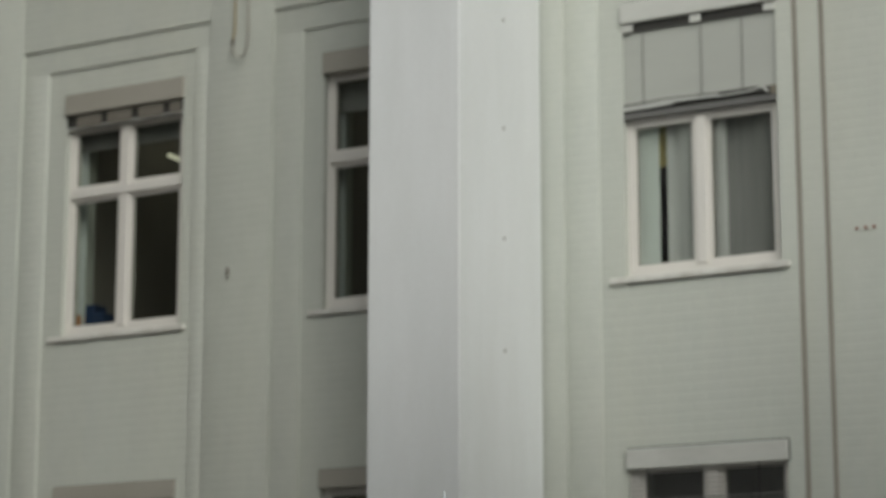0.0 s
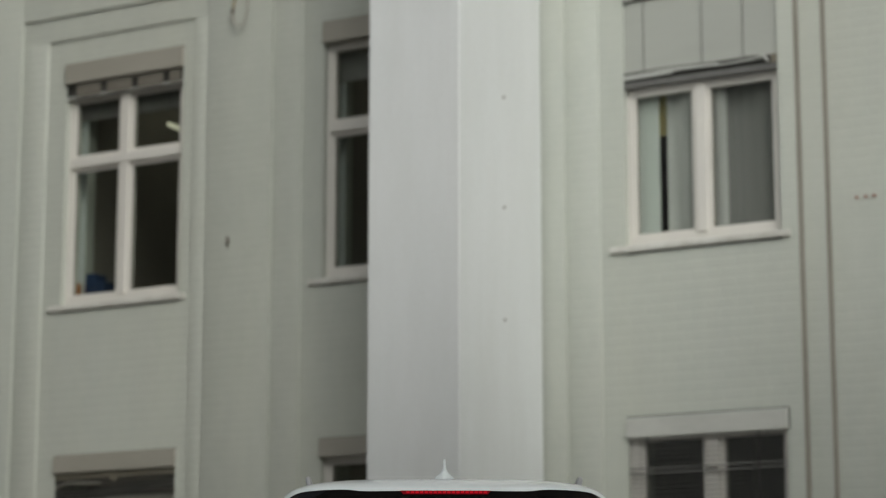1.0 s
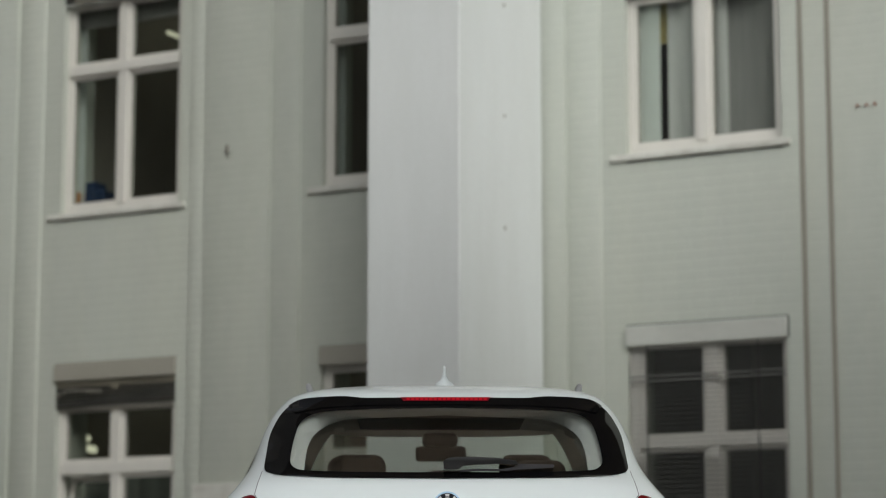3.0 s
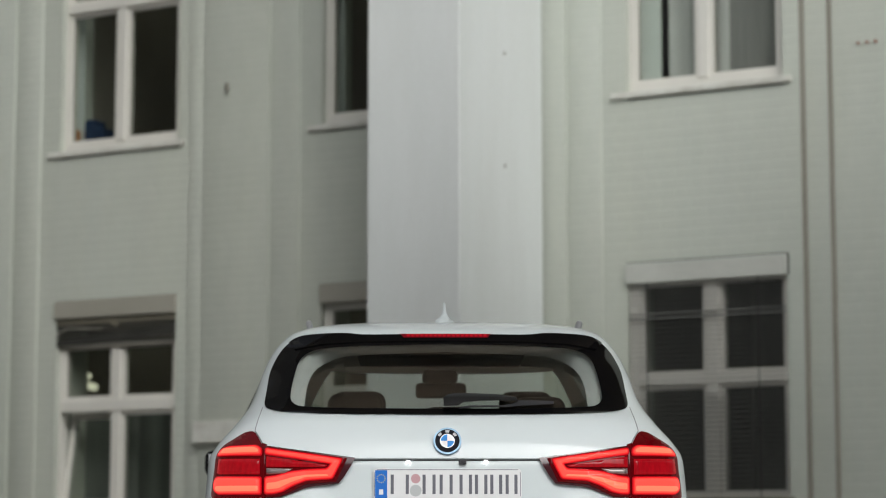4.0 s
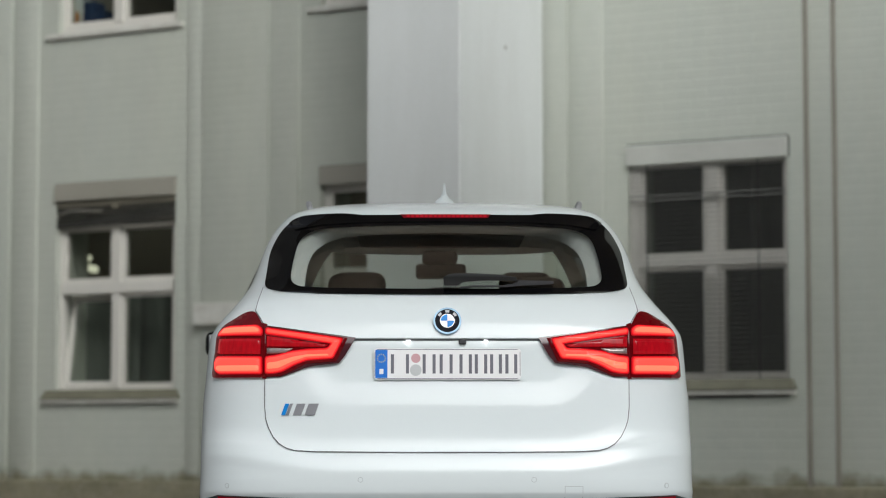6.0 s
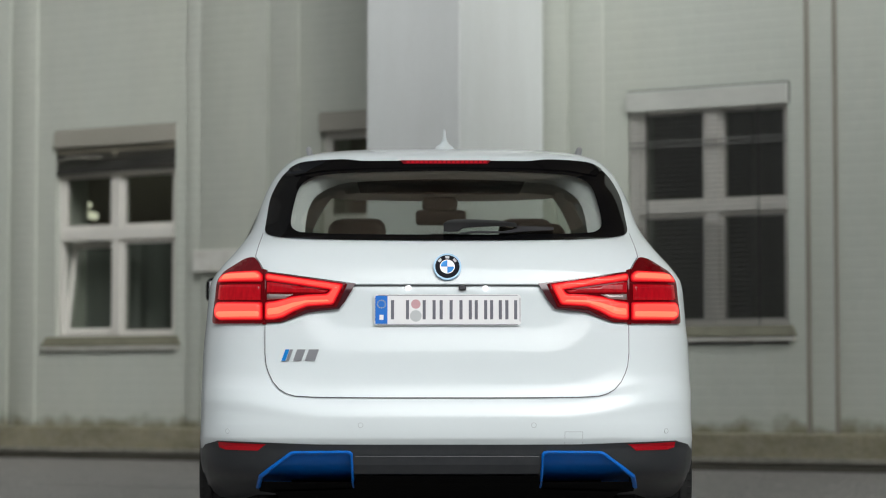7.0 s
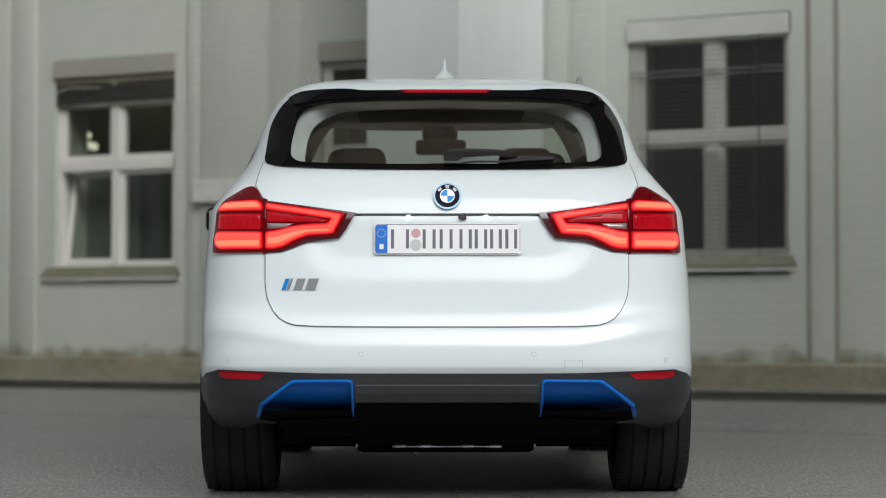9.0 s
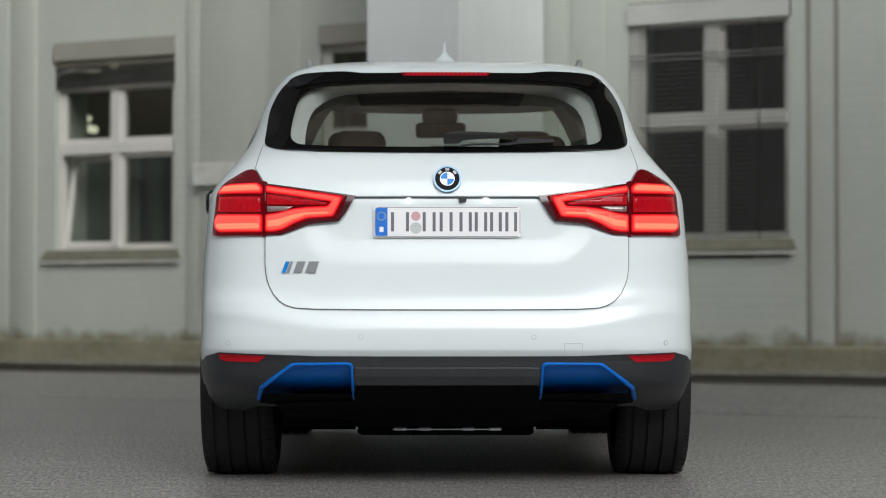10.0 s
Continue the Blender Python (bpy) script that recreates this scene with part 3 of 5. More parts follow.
for i, u in enumerate(BAYS):
    if i < 2:
        w = window(u, 4.17, 6.43, 6.14 if i == 0 else 6.25, (5.478, 5.562), 4.235, 0.185, SILL, "stack" if i == 0 else "none", foot=0.065)
        loose("curtain", drape(u - 0.04, u + 0.09, 0.24, 4.25, 6.2, 2, 0.012), CURTAIN, "narrow pale curtain drawn aside inside a window", "curtain", "office curtains")
        part("inner_blind", boxes((u - 0.05, u + WIDE, 0.20, 0.22, 5.95, 6.2)), GREYCLOTH, w)
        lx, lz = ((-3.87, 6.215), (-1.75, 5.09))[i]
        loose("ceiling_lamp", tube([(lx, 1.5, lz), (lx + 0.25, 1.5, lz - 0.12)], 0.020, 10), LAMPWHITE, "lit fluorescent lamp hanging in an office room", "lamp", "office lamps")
        if i == 0:
            loose("folder", rounded(-3.80, -3.70, 0.22, 0.40, 4.30, 4.55, 0.008), BOOKBLUE, "dark blue folder standing on the window sill", "folder", "folders on the sill")
            loose("folder", rounded(-3.69, -3.60, 0.22, 0.40, 4.30, 4.47, 0.008), BOOKBLUE, "dark blue folder standing on the window sill", "folder", "folders on the sill")
            loose("small_box", rounded(-3.96, -3.87, 0.22, 0.32, 4.30, 4.47, 0.008), ORANGE, "small orange box standing on the window sill", "box")
        w = window(u, 0.99, 2.905, 2.55 if i == 0 else 2.76, (1.945, 2.048), 1.118, 0.148, OLDSILL, "crumpled" if i == 0 else "none", foot=0.02, tipped=i == 0)
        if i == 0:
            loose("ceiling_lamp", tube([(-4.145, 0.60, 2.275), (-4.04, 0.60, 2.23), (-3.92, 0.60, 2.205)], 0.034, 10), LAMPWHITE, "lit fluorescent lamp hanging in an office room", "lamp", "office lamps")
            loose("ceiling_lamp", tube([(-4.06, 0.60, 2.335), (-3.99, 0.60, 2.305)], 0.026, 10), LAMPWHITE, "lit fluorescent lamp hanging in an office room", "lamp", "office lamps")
            loose("curtain", drape(-3.98, -3.30, 0.42, 1.1, 2.0, 2, 0.02), DIMCLOTH, "dim green curtain hanging behind the lower pane", "curtain", "office curtains")
            loose("curtain", drape(-3.52, -2.70, 0.60, 1.1, 2.0, 3, 0.02), DIMCLOTH, "dim green curtain hanging behind the lower pane", "curtain", "office curtains")
    else:
        w = window(u, 4.17, 6.43, 5.485, None, 4.235, 0.17, SILL, "screen", foot=0.065)
        loose("curtain", drape(1.50, 1.826, 0.147, 4.2, 5.6, 1, 0.010), PALECURTAIN, "pale curtain drawn back behind the window pane", "curtain", "office curtains")
        loose("curtain", drape(1.887, 2.17, 0.156, 4.2, 5.6, 1, 0.020), VEIL, "grey curtain hanging in soft folds behind glass", "curtain", "office curtains")
        loose("curtain", drape(2.18, 2.385, 0.162, 4.2, 5.6, 1, 0.025), VEIL, "grey curtain hanging in soft folds behind glass", "curtain", "office curtains")
        loose("curtain", drape(1.80, 1.91, 0.180, 5.12, 5.6, 1, 0.006), OLIVE, "short olive cloth hanging between two curtains", "curtain", "office curtains")
        loose("curtain", drape(2.34, 2.85, 0.20, 4.2, 5.6, 1, 0.015), GREYCLOTH, "dim grey curtain hanging behind the window pane", "curtain", "office curtains")
        window(u, 0.99, 2.908, 2.79, (1.975, 2.048), 1.133, 0.155, OLDSILL, "slats", 0.082, 0.052, 0.012, 0.037, 0.02)

# wall fittings
cable = empty("cable", m=FRONT)
tagged(cable, "loose weathered cable loop hanging on the wall", "cable")
part("strand", tube([(-2.03, -0.09, 7.4), (-2.03, -0.09, 6.74), (-2.045, -0.09, 6.66)], 0.007, 8), OCHREWIRE, cable, "ochre cable end")
part("clip", tube([(-2.045, -0.095, 6.665), (-2.05, -0.095, 6.61)], 0.015, 8), GASKET, cable)
part("loop", tube([(-2.05, -0.09, 6.61), (-2.04, -0.09, 6.54), (-1.99, -0.095, 6.495), (-1.93, -0.09, 6.51), (-1.90, -0.09, 6.60), (-1.895, -0.085, 6.75), (-1.90, -0.085, 7.4)], 0.008, 8), WIRE, cable)
for x in (3.385, 3.455, 3.520):
    part("wall_anchor", tube([(x, 0.222, 4.47), (x, 0.20, 4.47)], 0.011, 8), RUST, building, "small rusty wall anchor")
for k in range(5):
    part("bolt_hole", tube([(0.904, -0.70, 3.62 + 0.865 * k), (0.912, -0.70, 3.62 + 0.865 * k)], 0.014, 8), GASKET, building)
part("wall_chip", rounded(-2.09, -2.06, -0.075, -0.06, 4.60, 4.67, 0.004), GASKET, building, "small chip in the paint")

# unseen plain walls added to close the yard, hold back skylight and bounce some of it
for name, m, w, h, mat, label in (("wall_south", pose(0, -26, 0), 26, 12, UNSEENWALL, "added unseen wall that blocks and bounces light"), ("wall_west", pose(-16, -3, 0, 0, 0, 90), 23, 13, UNSEENWALL, "added unseen wall that blocks and bounces light"), ("wall_north", pose(-10.6, 15.3, 0, 0, 0, 0), 5.4, 14, UNSEENWALL, "added unseen wall that blocks and bounces light"),
                                  ("wall_east", pose(17, 0, 0, 0, 0, 90), 12, 13, UNSEENWALL, "added unseen wall that blocks and bounces light"), ("shade_wall_north_west", pose(-4.4, 18.3, 0, 0, 0, 90), 2.9, 20, SHADEWALL, "added dark wall out of view, shading the facade's left")):
    ob = part(name, boxes((-w, w, -0.2, 0.2, 0, h)), mat)
    ob.matrix_basis = m
    tagged(ob, label, "wall", kind="structure")
# unseen roof, inferred from the rear window's reflections and sized to shade the car: timber boards, a strip of
# clouded sheets added to pass light down, then a dark beam and sheets towards the building
roof = part("ceiling", boxes((-1.75, 5.6, 4.9, 7.0, 5.4, 5.5), *[(x - 0.06, x + 0.06, 4.9, 11.32, 5.22, 5.4) for x in (-1.65, -0.8, 1.0, 2.8, 4.6, 5.5)],
                             *[(x - 0.07, x + 0.07, 5.0, 5.14, 0, 5.22) for x in (-1.65, 5.5)]), PLANK)
tagged(roof, "unseen timber roof added to shade the parking place", "roof", kind="structure")
roof = part("ceiling", boxes((-1.75, 5.6, 7.0, 11.32, 5.41, 5.418)), CLOUDED)
tagged(roof, "added clouded roof sheets that pass light down", "roof", kind="structure")
roof = part("ceiling", boxes((-1.75, 5.6, 11.32, 13.0, 5.3, 5.42), (-1.75, 5.6, 11.32, 11.54, 5.12, 5.3), (5.43, 5.57, 12.7, 12.84, 0, 5.3)), SMOKED)
tagged(roof, "added dark roof edge and beam for the glass to mirror", "roof", kind="structure")

# ---------- the car: local x to its right, y ahead from the rear bumper, z up
rear_y = curve((0.18, 0.44), (0.24, 0.35), (0.28, 0.27), (0.32, 0.17), (0.35, 0.102), (0.38, 0.064), (0.42, 0.045), (0.47, 0.026), (0.485, 0.010), (0.52, 0.003), (0.562, 0.0), (0.572, 0.002), (0.604, 0.014),
               (0.632, 0.028), (0.66, 0.040), (0.75, 0.052), (0.85, 0.061), (0.95, 0.072), (1.02, 0.078), (1.05, 0.086), (1.10, 0.106),
               (1.155, 0.142), (1.185, 0.178), (1.21, 0.23), (1.30, 0.375), (1.40, 0.535), (1.47, 0.650), (1.505, 0.690), (1.526, 0.704), (1.545, 0.716), (1.568, 0.76),
               (1.592, 0.89), (1.617, 1.10), (1.641, 1.40), (1.660, 1.75), (1.672, 2.05))
front_y = curve((0.18, 4.45), (0.30, 4.62), (0.50, 4.72), (0.75, 4.71), (0.88, 4.62), (0.95, 4.48), (1.00, 4.25), (1.05, 3.90), (1.09, 3.55), (1.12, 3.42),
                (1.30, 3.05), (1.45, 2.76), (1.53, 2.58), (1.59, 2.45), (1.63, 2.35), (1.66, 2.25), (1.672, 2.15))
rear_half = curve((0.18, 0.70), (0.24, 0.845), (0.27, 0.868), (0.30, 0.880), (0.36, 0.893), (0.42, 0.901), (0.47, 0.901), (0.55, 0.898), (0.70, 0.900), (0.80, 0.897), (0.90, 0.887), (0.98, 0.880),
                  (1.05, 0.870), (1.10, 0.839), (1.18, 0.774), (1.28, 0.724), (1.37, 0.705), (1.45, 0.682), (1.50, 0.655), (1.545, 0.607), (1.568, 0.555),
                  (1.592, 0.475), (1.617, 0.36), (1.641, 0.23), (1.660, 0.11), (1.672, 0.02))
mid_half = curve((0.18, 0.75), (0.30, 0.87), (0.45, 0.905), (0.80, 0.92), (1.00, 0.918), (1.10, 0.885), (1.20, 0.862), (1.36, 0.785), (1.48, 0.71), (1.55, 0.65),
                 (1.592, 0.58), (1.625, 0.46), (1.648, 0.30), (1.664, 0.14), (1.672, 0.02))
front_half = curve((0.18, 0.70), (0.30, 0.85), (0.50, 0.92), (0.80, 0.925), (0.95, 0.90), (1.05, 0.85), (1.12, 0.80), (1.30, 0.74), (1.50, 0.62), (1.59, 0.50), (1.64, 0.28), (1.672, 0.02))
corner_deep = curve((0.18, 0.45), (0.47, 0.54), (0.70, 0.60), (0.95, 0.56), (1.10, 0.50), (1.25, 0.44), (1.50, 0.36), (1.672, 0.10))
CORNER = 4.0


def ease(a, b, v):
    q = min(1.0, max(0.0, (v - a) / (b - a)))
    return q * q * (3 - 2 * q)


def crease(x, z):
    """The height at which the rear's profile is read: the bumper's crease rises towards the corners."""
    return max(min(z, 0.53), z - 0.055 * ease(0.40, 0.80, abs(x)) * ease(0.53, 0.575, z) * ease(0.80, 0.66, z))


def rear(x, z, recess=True):
    """How far ahead of the bumper the car's rear surface lies at x, z."""
    s = min(1.0, abs(x) / rear_half(z))
    y = rear_y(crease(x, z)) + corner_deep(z) * (1 - (1 - s ** CORNER) ** (1 / CORNER))
    if recess:
        deep = 0.14 - math.hypot(max(abs(x) - 0.36, 0.0), max(0.95 - z, 0.0))   # a niche with round lower corners
        y += 0.010 * ease(-0.035, 0.075, deep) * ease(1.035, 1.029, z)
    return y


CAR = pose(0.024, 8.315, 0, 0, 0, 0.4)
car = empty("car", m=CAR)
tagged(car, "white electric SUV with lit red tail lights, parked", "car")
N_REAR, N_SIDE, N_FRONT = 26, 48, 16
LEVELS = sorted(set([0.18 + 0.0225 * k for k in range(62)] + [0.535 + 0.0065 * k for k in range(22)] + [0.47, 0.485, 1.545, 1.552, 1.56, 1.568, 1.58, 1.592, 1.604, 1.617, 1.629, 1.641, 1.651, 1.660, 1.667, 1.672]))
LEVELS = [z for i, z in enumerate(LEVELS) if i == 0 or z - LEVELS[i - 1] > 0.004]


def half_ring(z, inset=0.0):
    """Half a level cut of the body, from the rear's middle round its right side to the front's middle."""
    pts = []
    hr, hm, hf = rear_half(z) - inset, mid_half(z) - inset, front_half(z) - inset
    hr, hm, hf = max(hr, 0.01), max(hm, 0.01), max(hf, 0.01)
    y0, y1, bd = rear_y(z) + inset, front_y(z) - inset, corner_deep(z)
    for k in range(N_REAR + 1):
        s = 1 - (1 - k / N_REAR) ** 2.0
        pts.append((hr * s, rear_y(crease(hr * s, z)) + inset + bd * (1 - (1 - s ** CORNER) ** (1 / CORNER)), "rear", s))
    ya = y0 + bd
    fd = 0.34 + 0.25 * ease(1.0, 0.8, z)
    yb = max(y1 - fd, ya + 0.05)
    for k in range(1, N_SIDE + 1):
        q = k / N_SIDE
        h = hr * (1 - q) * (1 - 2 * q) + 4 * hm * q * (1 - q) + hf * q * (2 * q - 1)
        pts.append((h, ya + (yb - ya) * q, "side", q))
    for k in range(N_FRONT - 1, -1, -1):
        s = 1 - (1 - k / N_FRONT) ** 2.0
        pts.append((hf * s, max(y1, yb + 0.02) - (max(y1, yb + 0.02) - yb) * (1 - (1 - s ** 2.6) ** (1 / 2.6)), "front", s))
    return pts


def body_half(y, z):
    """The body's half width at y, z."""
    pts = half_ring(z)
    for p, q in zip(pts, pts[1:]):
        if p[1] <= y <= q[1]:
            return p[0] + (q[0] - p[0]) * (y - p[1]) / max(1e-6, q[1] - p[1])
    return pts[N_REAR][0]


def kind_of(sec, q, x, y, z):
    """Which part of the body a piece of the skin belongs to."""
    if sec == "rear" and 1.185 < z < 1.515 and q < 0.89:
        return "open"
    if sec == "rear" and 0.67 < z < 1.185 and q < 0.64:
        return "open"
    if sec == "rear" and z < 0.455 and q < 0.93:
        return "open"
    if z < 0.36 and y < 0.62:
        return "open"
    for yc in (0.88, 3.744):
        if (y - yc) ** 2 + (z - 0.365) ** 2 < 0.392 ** 2 and abs(x) > 0.5:
            return "open"
    if sec == "front" and 1.13 < z < 1.545 and q < 0.93:
        return "windscreen"
    if sec == "side" and 1.12 < z < 1.50:
        if 0.10 < q < 0.27:
            return "quarter_window"
        if 0.31 < q < 0.59:
            return "rear_door_window"
        if 0.63 < q < 0.965:
            return "front_door_window"
    if z < 0.455 and y < 0.75:
        return "sill_cladding"
    if z < 0.395 and sec != "rear":
        return "sill_cladding"
    if z < 0.30:
        return "sill_cladding"
    return "body"


def skin(inset, drop, kinds):
    """Pieces of the body's skin by kind, each a bmesh."""
    rings = [(z, half_ring(z, inset)) for z in LEVELS]
    out = {}
    n = len(rings[0][1])
    for side in (1, -1):
        for (z0, a), (z1, b) in zip(rings, rings[1:]):
            for j in range(n - 1):
                cx = (a[j][0] + b[j + 1][0]) / 2
                cy = (a[j][1] + b[j + 1][1]) / 2
                k = kind_of(a[j + 1][2], (a[j][3] + a[j + 1][3]) / 2 if a[j][2] == a[j + 1][2] else a[j + 1][3], cx, cy, (z0 + z1) / 2)
                if k not in kinds:
                    continue
                if k.endswith("window"):
                    k += "+" if side > 0 else "-"
                quad = [(a[j], z0), (a[j + 1], z0), (b[j + 1], z1), (b[j], z1)]
                out.setdefault(k, []).append([(side * p[0], p[1], z - drop) for p, z in quad])
    made = {}
    for k, quads in out.items():
        bm = bmesh.new()
        for quad in quads:
            bm.faces.new([bm.verts.new(p) for p in quad])
        bmesh.ops.remove_doubles(bm, verts=bm.verts, dist=0.0006)
        bmesh.ops.dissolve_degenerate(bm, edges=bm.edges, dist=0.0004)
        made[k] = bm
    return made


pieces = skin(0.0, 0.0, ("body", "windscreen", "quarter_window", "rear_door_window", "front_door_window", "sill_cladding"))
for k, bm in pieces.items():
    name = k.rstrip("+-")
    if name == "body":
        soft_edges(part("body", bm, PAINT, car, smooth=True), 50)
    elif name == "sill_cladding":
        soft_edges(part(name, bm, TRIM, car, smooth=True), 40)
    else:
        part(name, bm, FRONTGLASS if name == "windscreen" else CARGLASS, car, smooth=True, shadow=False)
for k, bm in skin(0.045, 0.025, ("body",)).items():
    for v in [v for v in bm.verts if v.co.z < 0.5 or v.co.y > 3.6]:
        bm.verts.remove(v)
    part("cabin_lining", bm, CABIN, car, "light grey cabin lining", smooth=True)
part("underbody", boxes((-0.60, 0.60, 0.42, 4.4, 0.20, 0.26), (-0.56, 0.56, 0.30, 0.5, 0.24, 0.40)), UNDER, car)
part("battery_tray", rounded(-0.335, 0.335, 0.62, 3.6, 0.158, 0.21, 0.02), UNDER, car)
# low floor pan and inner floors, out of view, keep light from under the car
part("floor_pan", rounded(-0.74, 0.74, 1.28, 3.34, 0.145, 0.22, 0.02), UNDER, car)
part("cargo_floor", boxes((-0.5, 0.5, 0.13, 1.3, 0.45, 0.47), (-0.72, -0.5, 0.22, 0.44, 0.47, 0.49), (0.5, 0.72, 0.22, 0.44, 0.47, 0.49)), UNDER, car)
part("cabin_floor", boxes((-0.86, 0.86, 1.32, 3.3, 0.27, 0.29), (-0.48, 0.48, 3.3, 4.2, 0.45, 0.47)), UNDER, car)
for y0, y1 in ((0.46, 1.32), (3.32, 4.16)):
    for sx in (-1, 1):
        part("arch_liner", boxes((sx * 0.48, sx * 0.85, y0, y1, 0.775, 0.79)), UNDER, car)
for x in (-0.170, -0.078, 0.085, 0.185):
    part("tray_bolt", rounded(x - 0.024, x + 0.024, 0.606, 0.63, 0.176, 0.190, 0.006), CHROME, car)
part("tray_edge", tube([(-0.20, 0.614, 0.181), (0.21, 0.614, 0.181)], 0.0025, 6), CHROME, car)
for sx in (-1, 1):
    part("tray_bracket", rounded(sx * 0.330, sx * 0.338, 0.60, 0.63, 0.178, 0.215, 0.003), CHROME, car)
for sx in (-1, 1):
    part("axle_arm", tube([(sx * 0.33, 0.86, 0.23), (sx * 0.55, 0.88, 0.25), (sx * 0.68, 0.88, 0.33)], 0.03, 10), UNDER, car)
    part("wheel_house", boxes((sx * 0.48, sx * 0.52, 0.45, 1.32, 0.22, 0.80)), UNDER, car)
    part("wheel_house", boxes((sx * 0.48, sx * 0.52, 3.32, 4.18, 0.22, 0.80)), UNDER, car)


def densify(poly, step=0.02):
    out = []
    for p, q in zip(poly, poly[1:] + poly[:1]):
        n = max(1, int(math.hypot(q[0] - p[0], q[1] - p[1]) / step))
        out += [(p[0] + (q[0] - p[0]) * k / n, p[1] + (q[1] - p[1]) * k / n) for k in range(n)]
    return out


def lie(x, z, off, recess=True):
    """A point off metres outside the rear surface."""
    e = 0.004
    y = rear(x, z, recess)
    dx = (rear(x + e, z, recess) - rear(x - e, z, recess)) / (2 * e)
    dz = (rear(x, z + e, recess) - rear(x, z - e, recess)) / (2 * e)
    dx, dz = max(-1.5, min(1.5, dx)), max(-2.0, min(2.0, dz))
    n = Vector((dx, -1, dz)).normalized()
    return Vector((x, y, z)) + off * n


def panel(poly, off, rim=0.01, step=0.024, recess=True, holes=()):
    """A sheet with the outline poly, in x and z, laid over the rear surface, its rim turned in."""
    bm = bmesh.new()
    bm.faces.new([bm.verts.new((x, 0, z)) for x, z in densify(poly, step)])
    xs, zs = [p[0] for p in poly], [p[1] for p in poly]
    for lo, hi, axis in ((min(xs), max(xs), 0), (min(zs), max(zs), 2)):
        n = int((hi - lo) / step)
        for k in range(1, n + 1):
            co = [0, 0, 0]
            co[axis] = lo + (hi - lo) * k / (n + 1)
            no = [0, 0, 0]
            no[axis] = 1
            bmesh.ops.bisect_plane(bm, geom=bm.verts[:] + bm.edges[:] + bm.faces[:], plane_co=co, plane_no=no, dist=1e-6)
    if recess:
        for z in (1.0285, 1.0355, 0.80, 0.83):
            if min(zs) < z < max(zs):
                bmesh.ops.bisect_plane(bm, geom=bm.verts[:] + bm.edges[:] + bm.faces[:], plane_co=(0, 0, z), plane_no=(0, 0, 1), dist=1e-6)
    for hole in holes:   # cut along the lines of convex openings and drop what lies inside
        for p, q in zip(hole, hole[1:] + hole[:1]):
            bmesh.ops.bisect_plane(bm, geom=bm.verts[:] + bm.edges[:] + bm.faces[:], plane_co=(p[0], 0, p[1]), plane_no=(q[1] - p[1], 0, p[0] - q[0]), dist=1e-6)
        inside = []
        for f in bm.faces:
            m = f.calc_center_median()
            turns = [(q[0] - p[0]) * (m.z - p[1]) - (q[1] - p[1]) * (m.x - p[0]) for p, q in zip(hole, hole[1:] + hole[:1])]
            if all(t > 0 for t in turns) or all(t < 0 for t in turns):
                inside.append(f)
        bmesh.ops.delete(bm, geom=inside, context="FACES")
    for v in bm.verts:
        v.co = lie(v.co.x, v.co.z, off, recess)
    if rim:
        edge = [e for e in bm.edges if len(e.link_faces) == 1]
        r = bmesh.ops.extrude_edge_only(bm, edges=edge)
        for v in [g for g in r["geom"] if isinstance(g, bmesh.types.BMVert)]:
            v.co.y += rim
    return bm


def mirrored(poly):
    return [(-x, z) for x, z in poly][::-1]


def whole(half):
    """A closed outline from its left half, which runs from the middle to the middle."""
    return half + [(-x, z) for x, z in half[::-1] if abs(x) > 1e-6]


def ring(outer, inner, off, step=0.03, across=5, recess=False):
    """A sheet between two matched outlines, laid over the rear surface."""
    bm = bmesh.new()
    a, b = [], []
    n = len(outer)
    for i in range(n):
        p, q, r, s = outer[i], outer[(i + 1) % n], inner[i], inner[(i + 1) % n]
        m = max(1, int(math.hypot(q[0] - p[0], q[1] - p[1]) / step))
        for k in range(m):
            t = k / m
            a.append((p[0] + (q[0] - p[0]) * t, p[1] + (q[1] - p[1]) * t))
            b.append((r[0] + (s[0] - r[0]) * t, r[1] + (s[1] - r[1]) * t))
    rows = [[bm.verts.new(lie(p[0] + (q[0] - p[0]) * c / across, p[1] + (q[1] - p[1]) * c / across, off, recess)) for p, q in zip(a, b)] for c in range(across + 1)]
    m = len(a)
    for u, v in zip(rows, rows[1:]):
        for k in range(m):
            bm.faces.new((u[k], u[(k + 1) % m], v[(k + 1) % m], v[k]))
    return bm


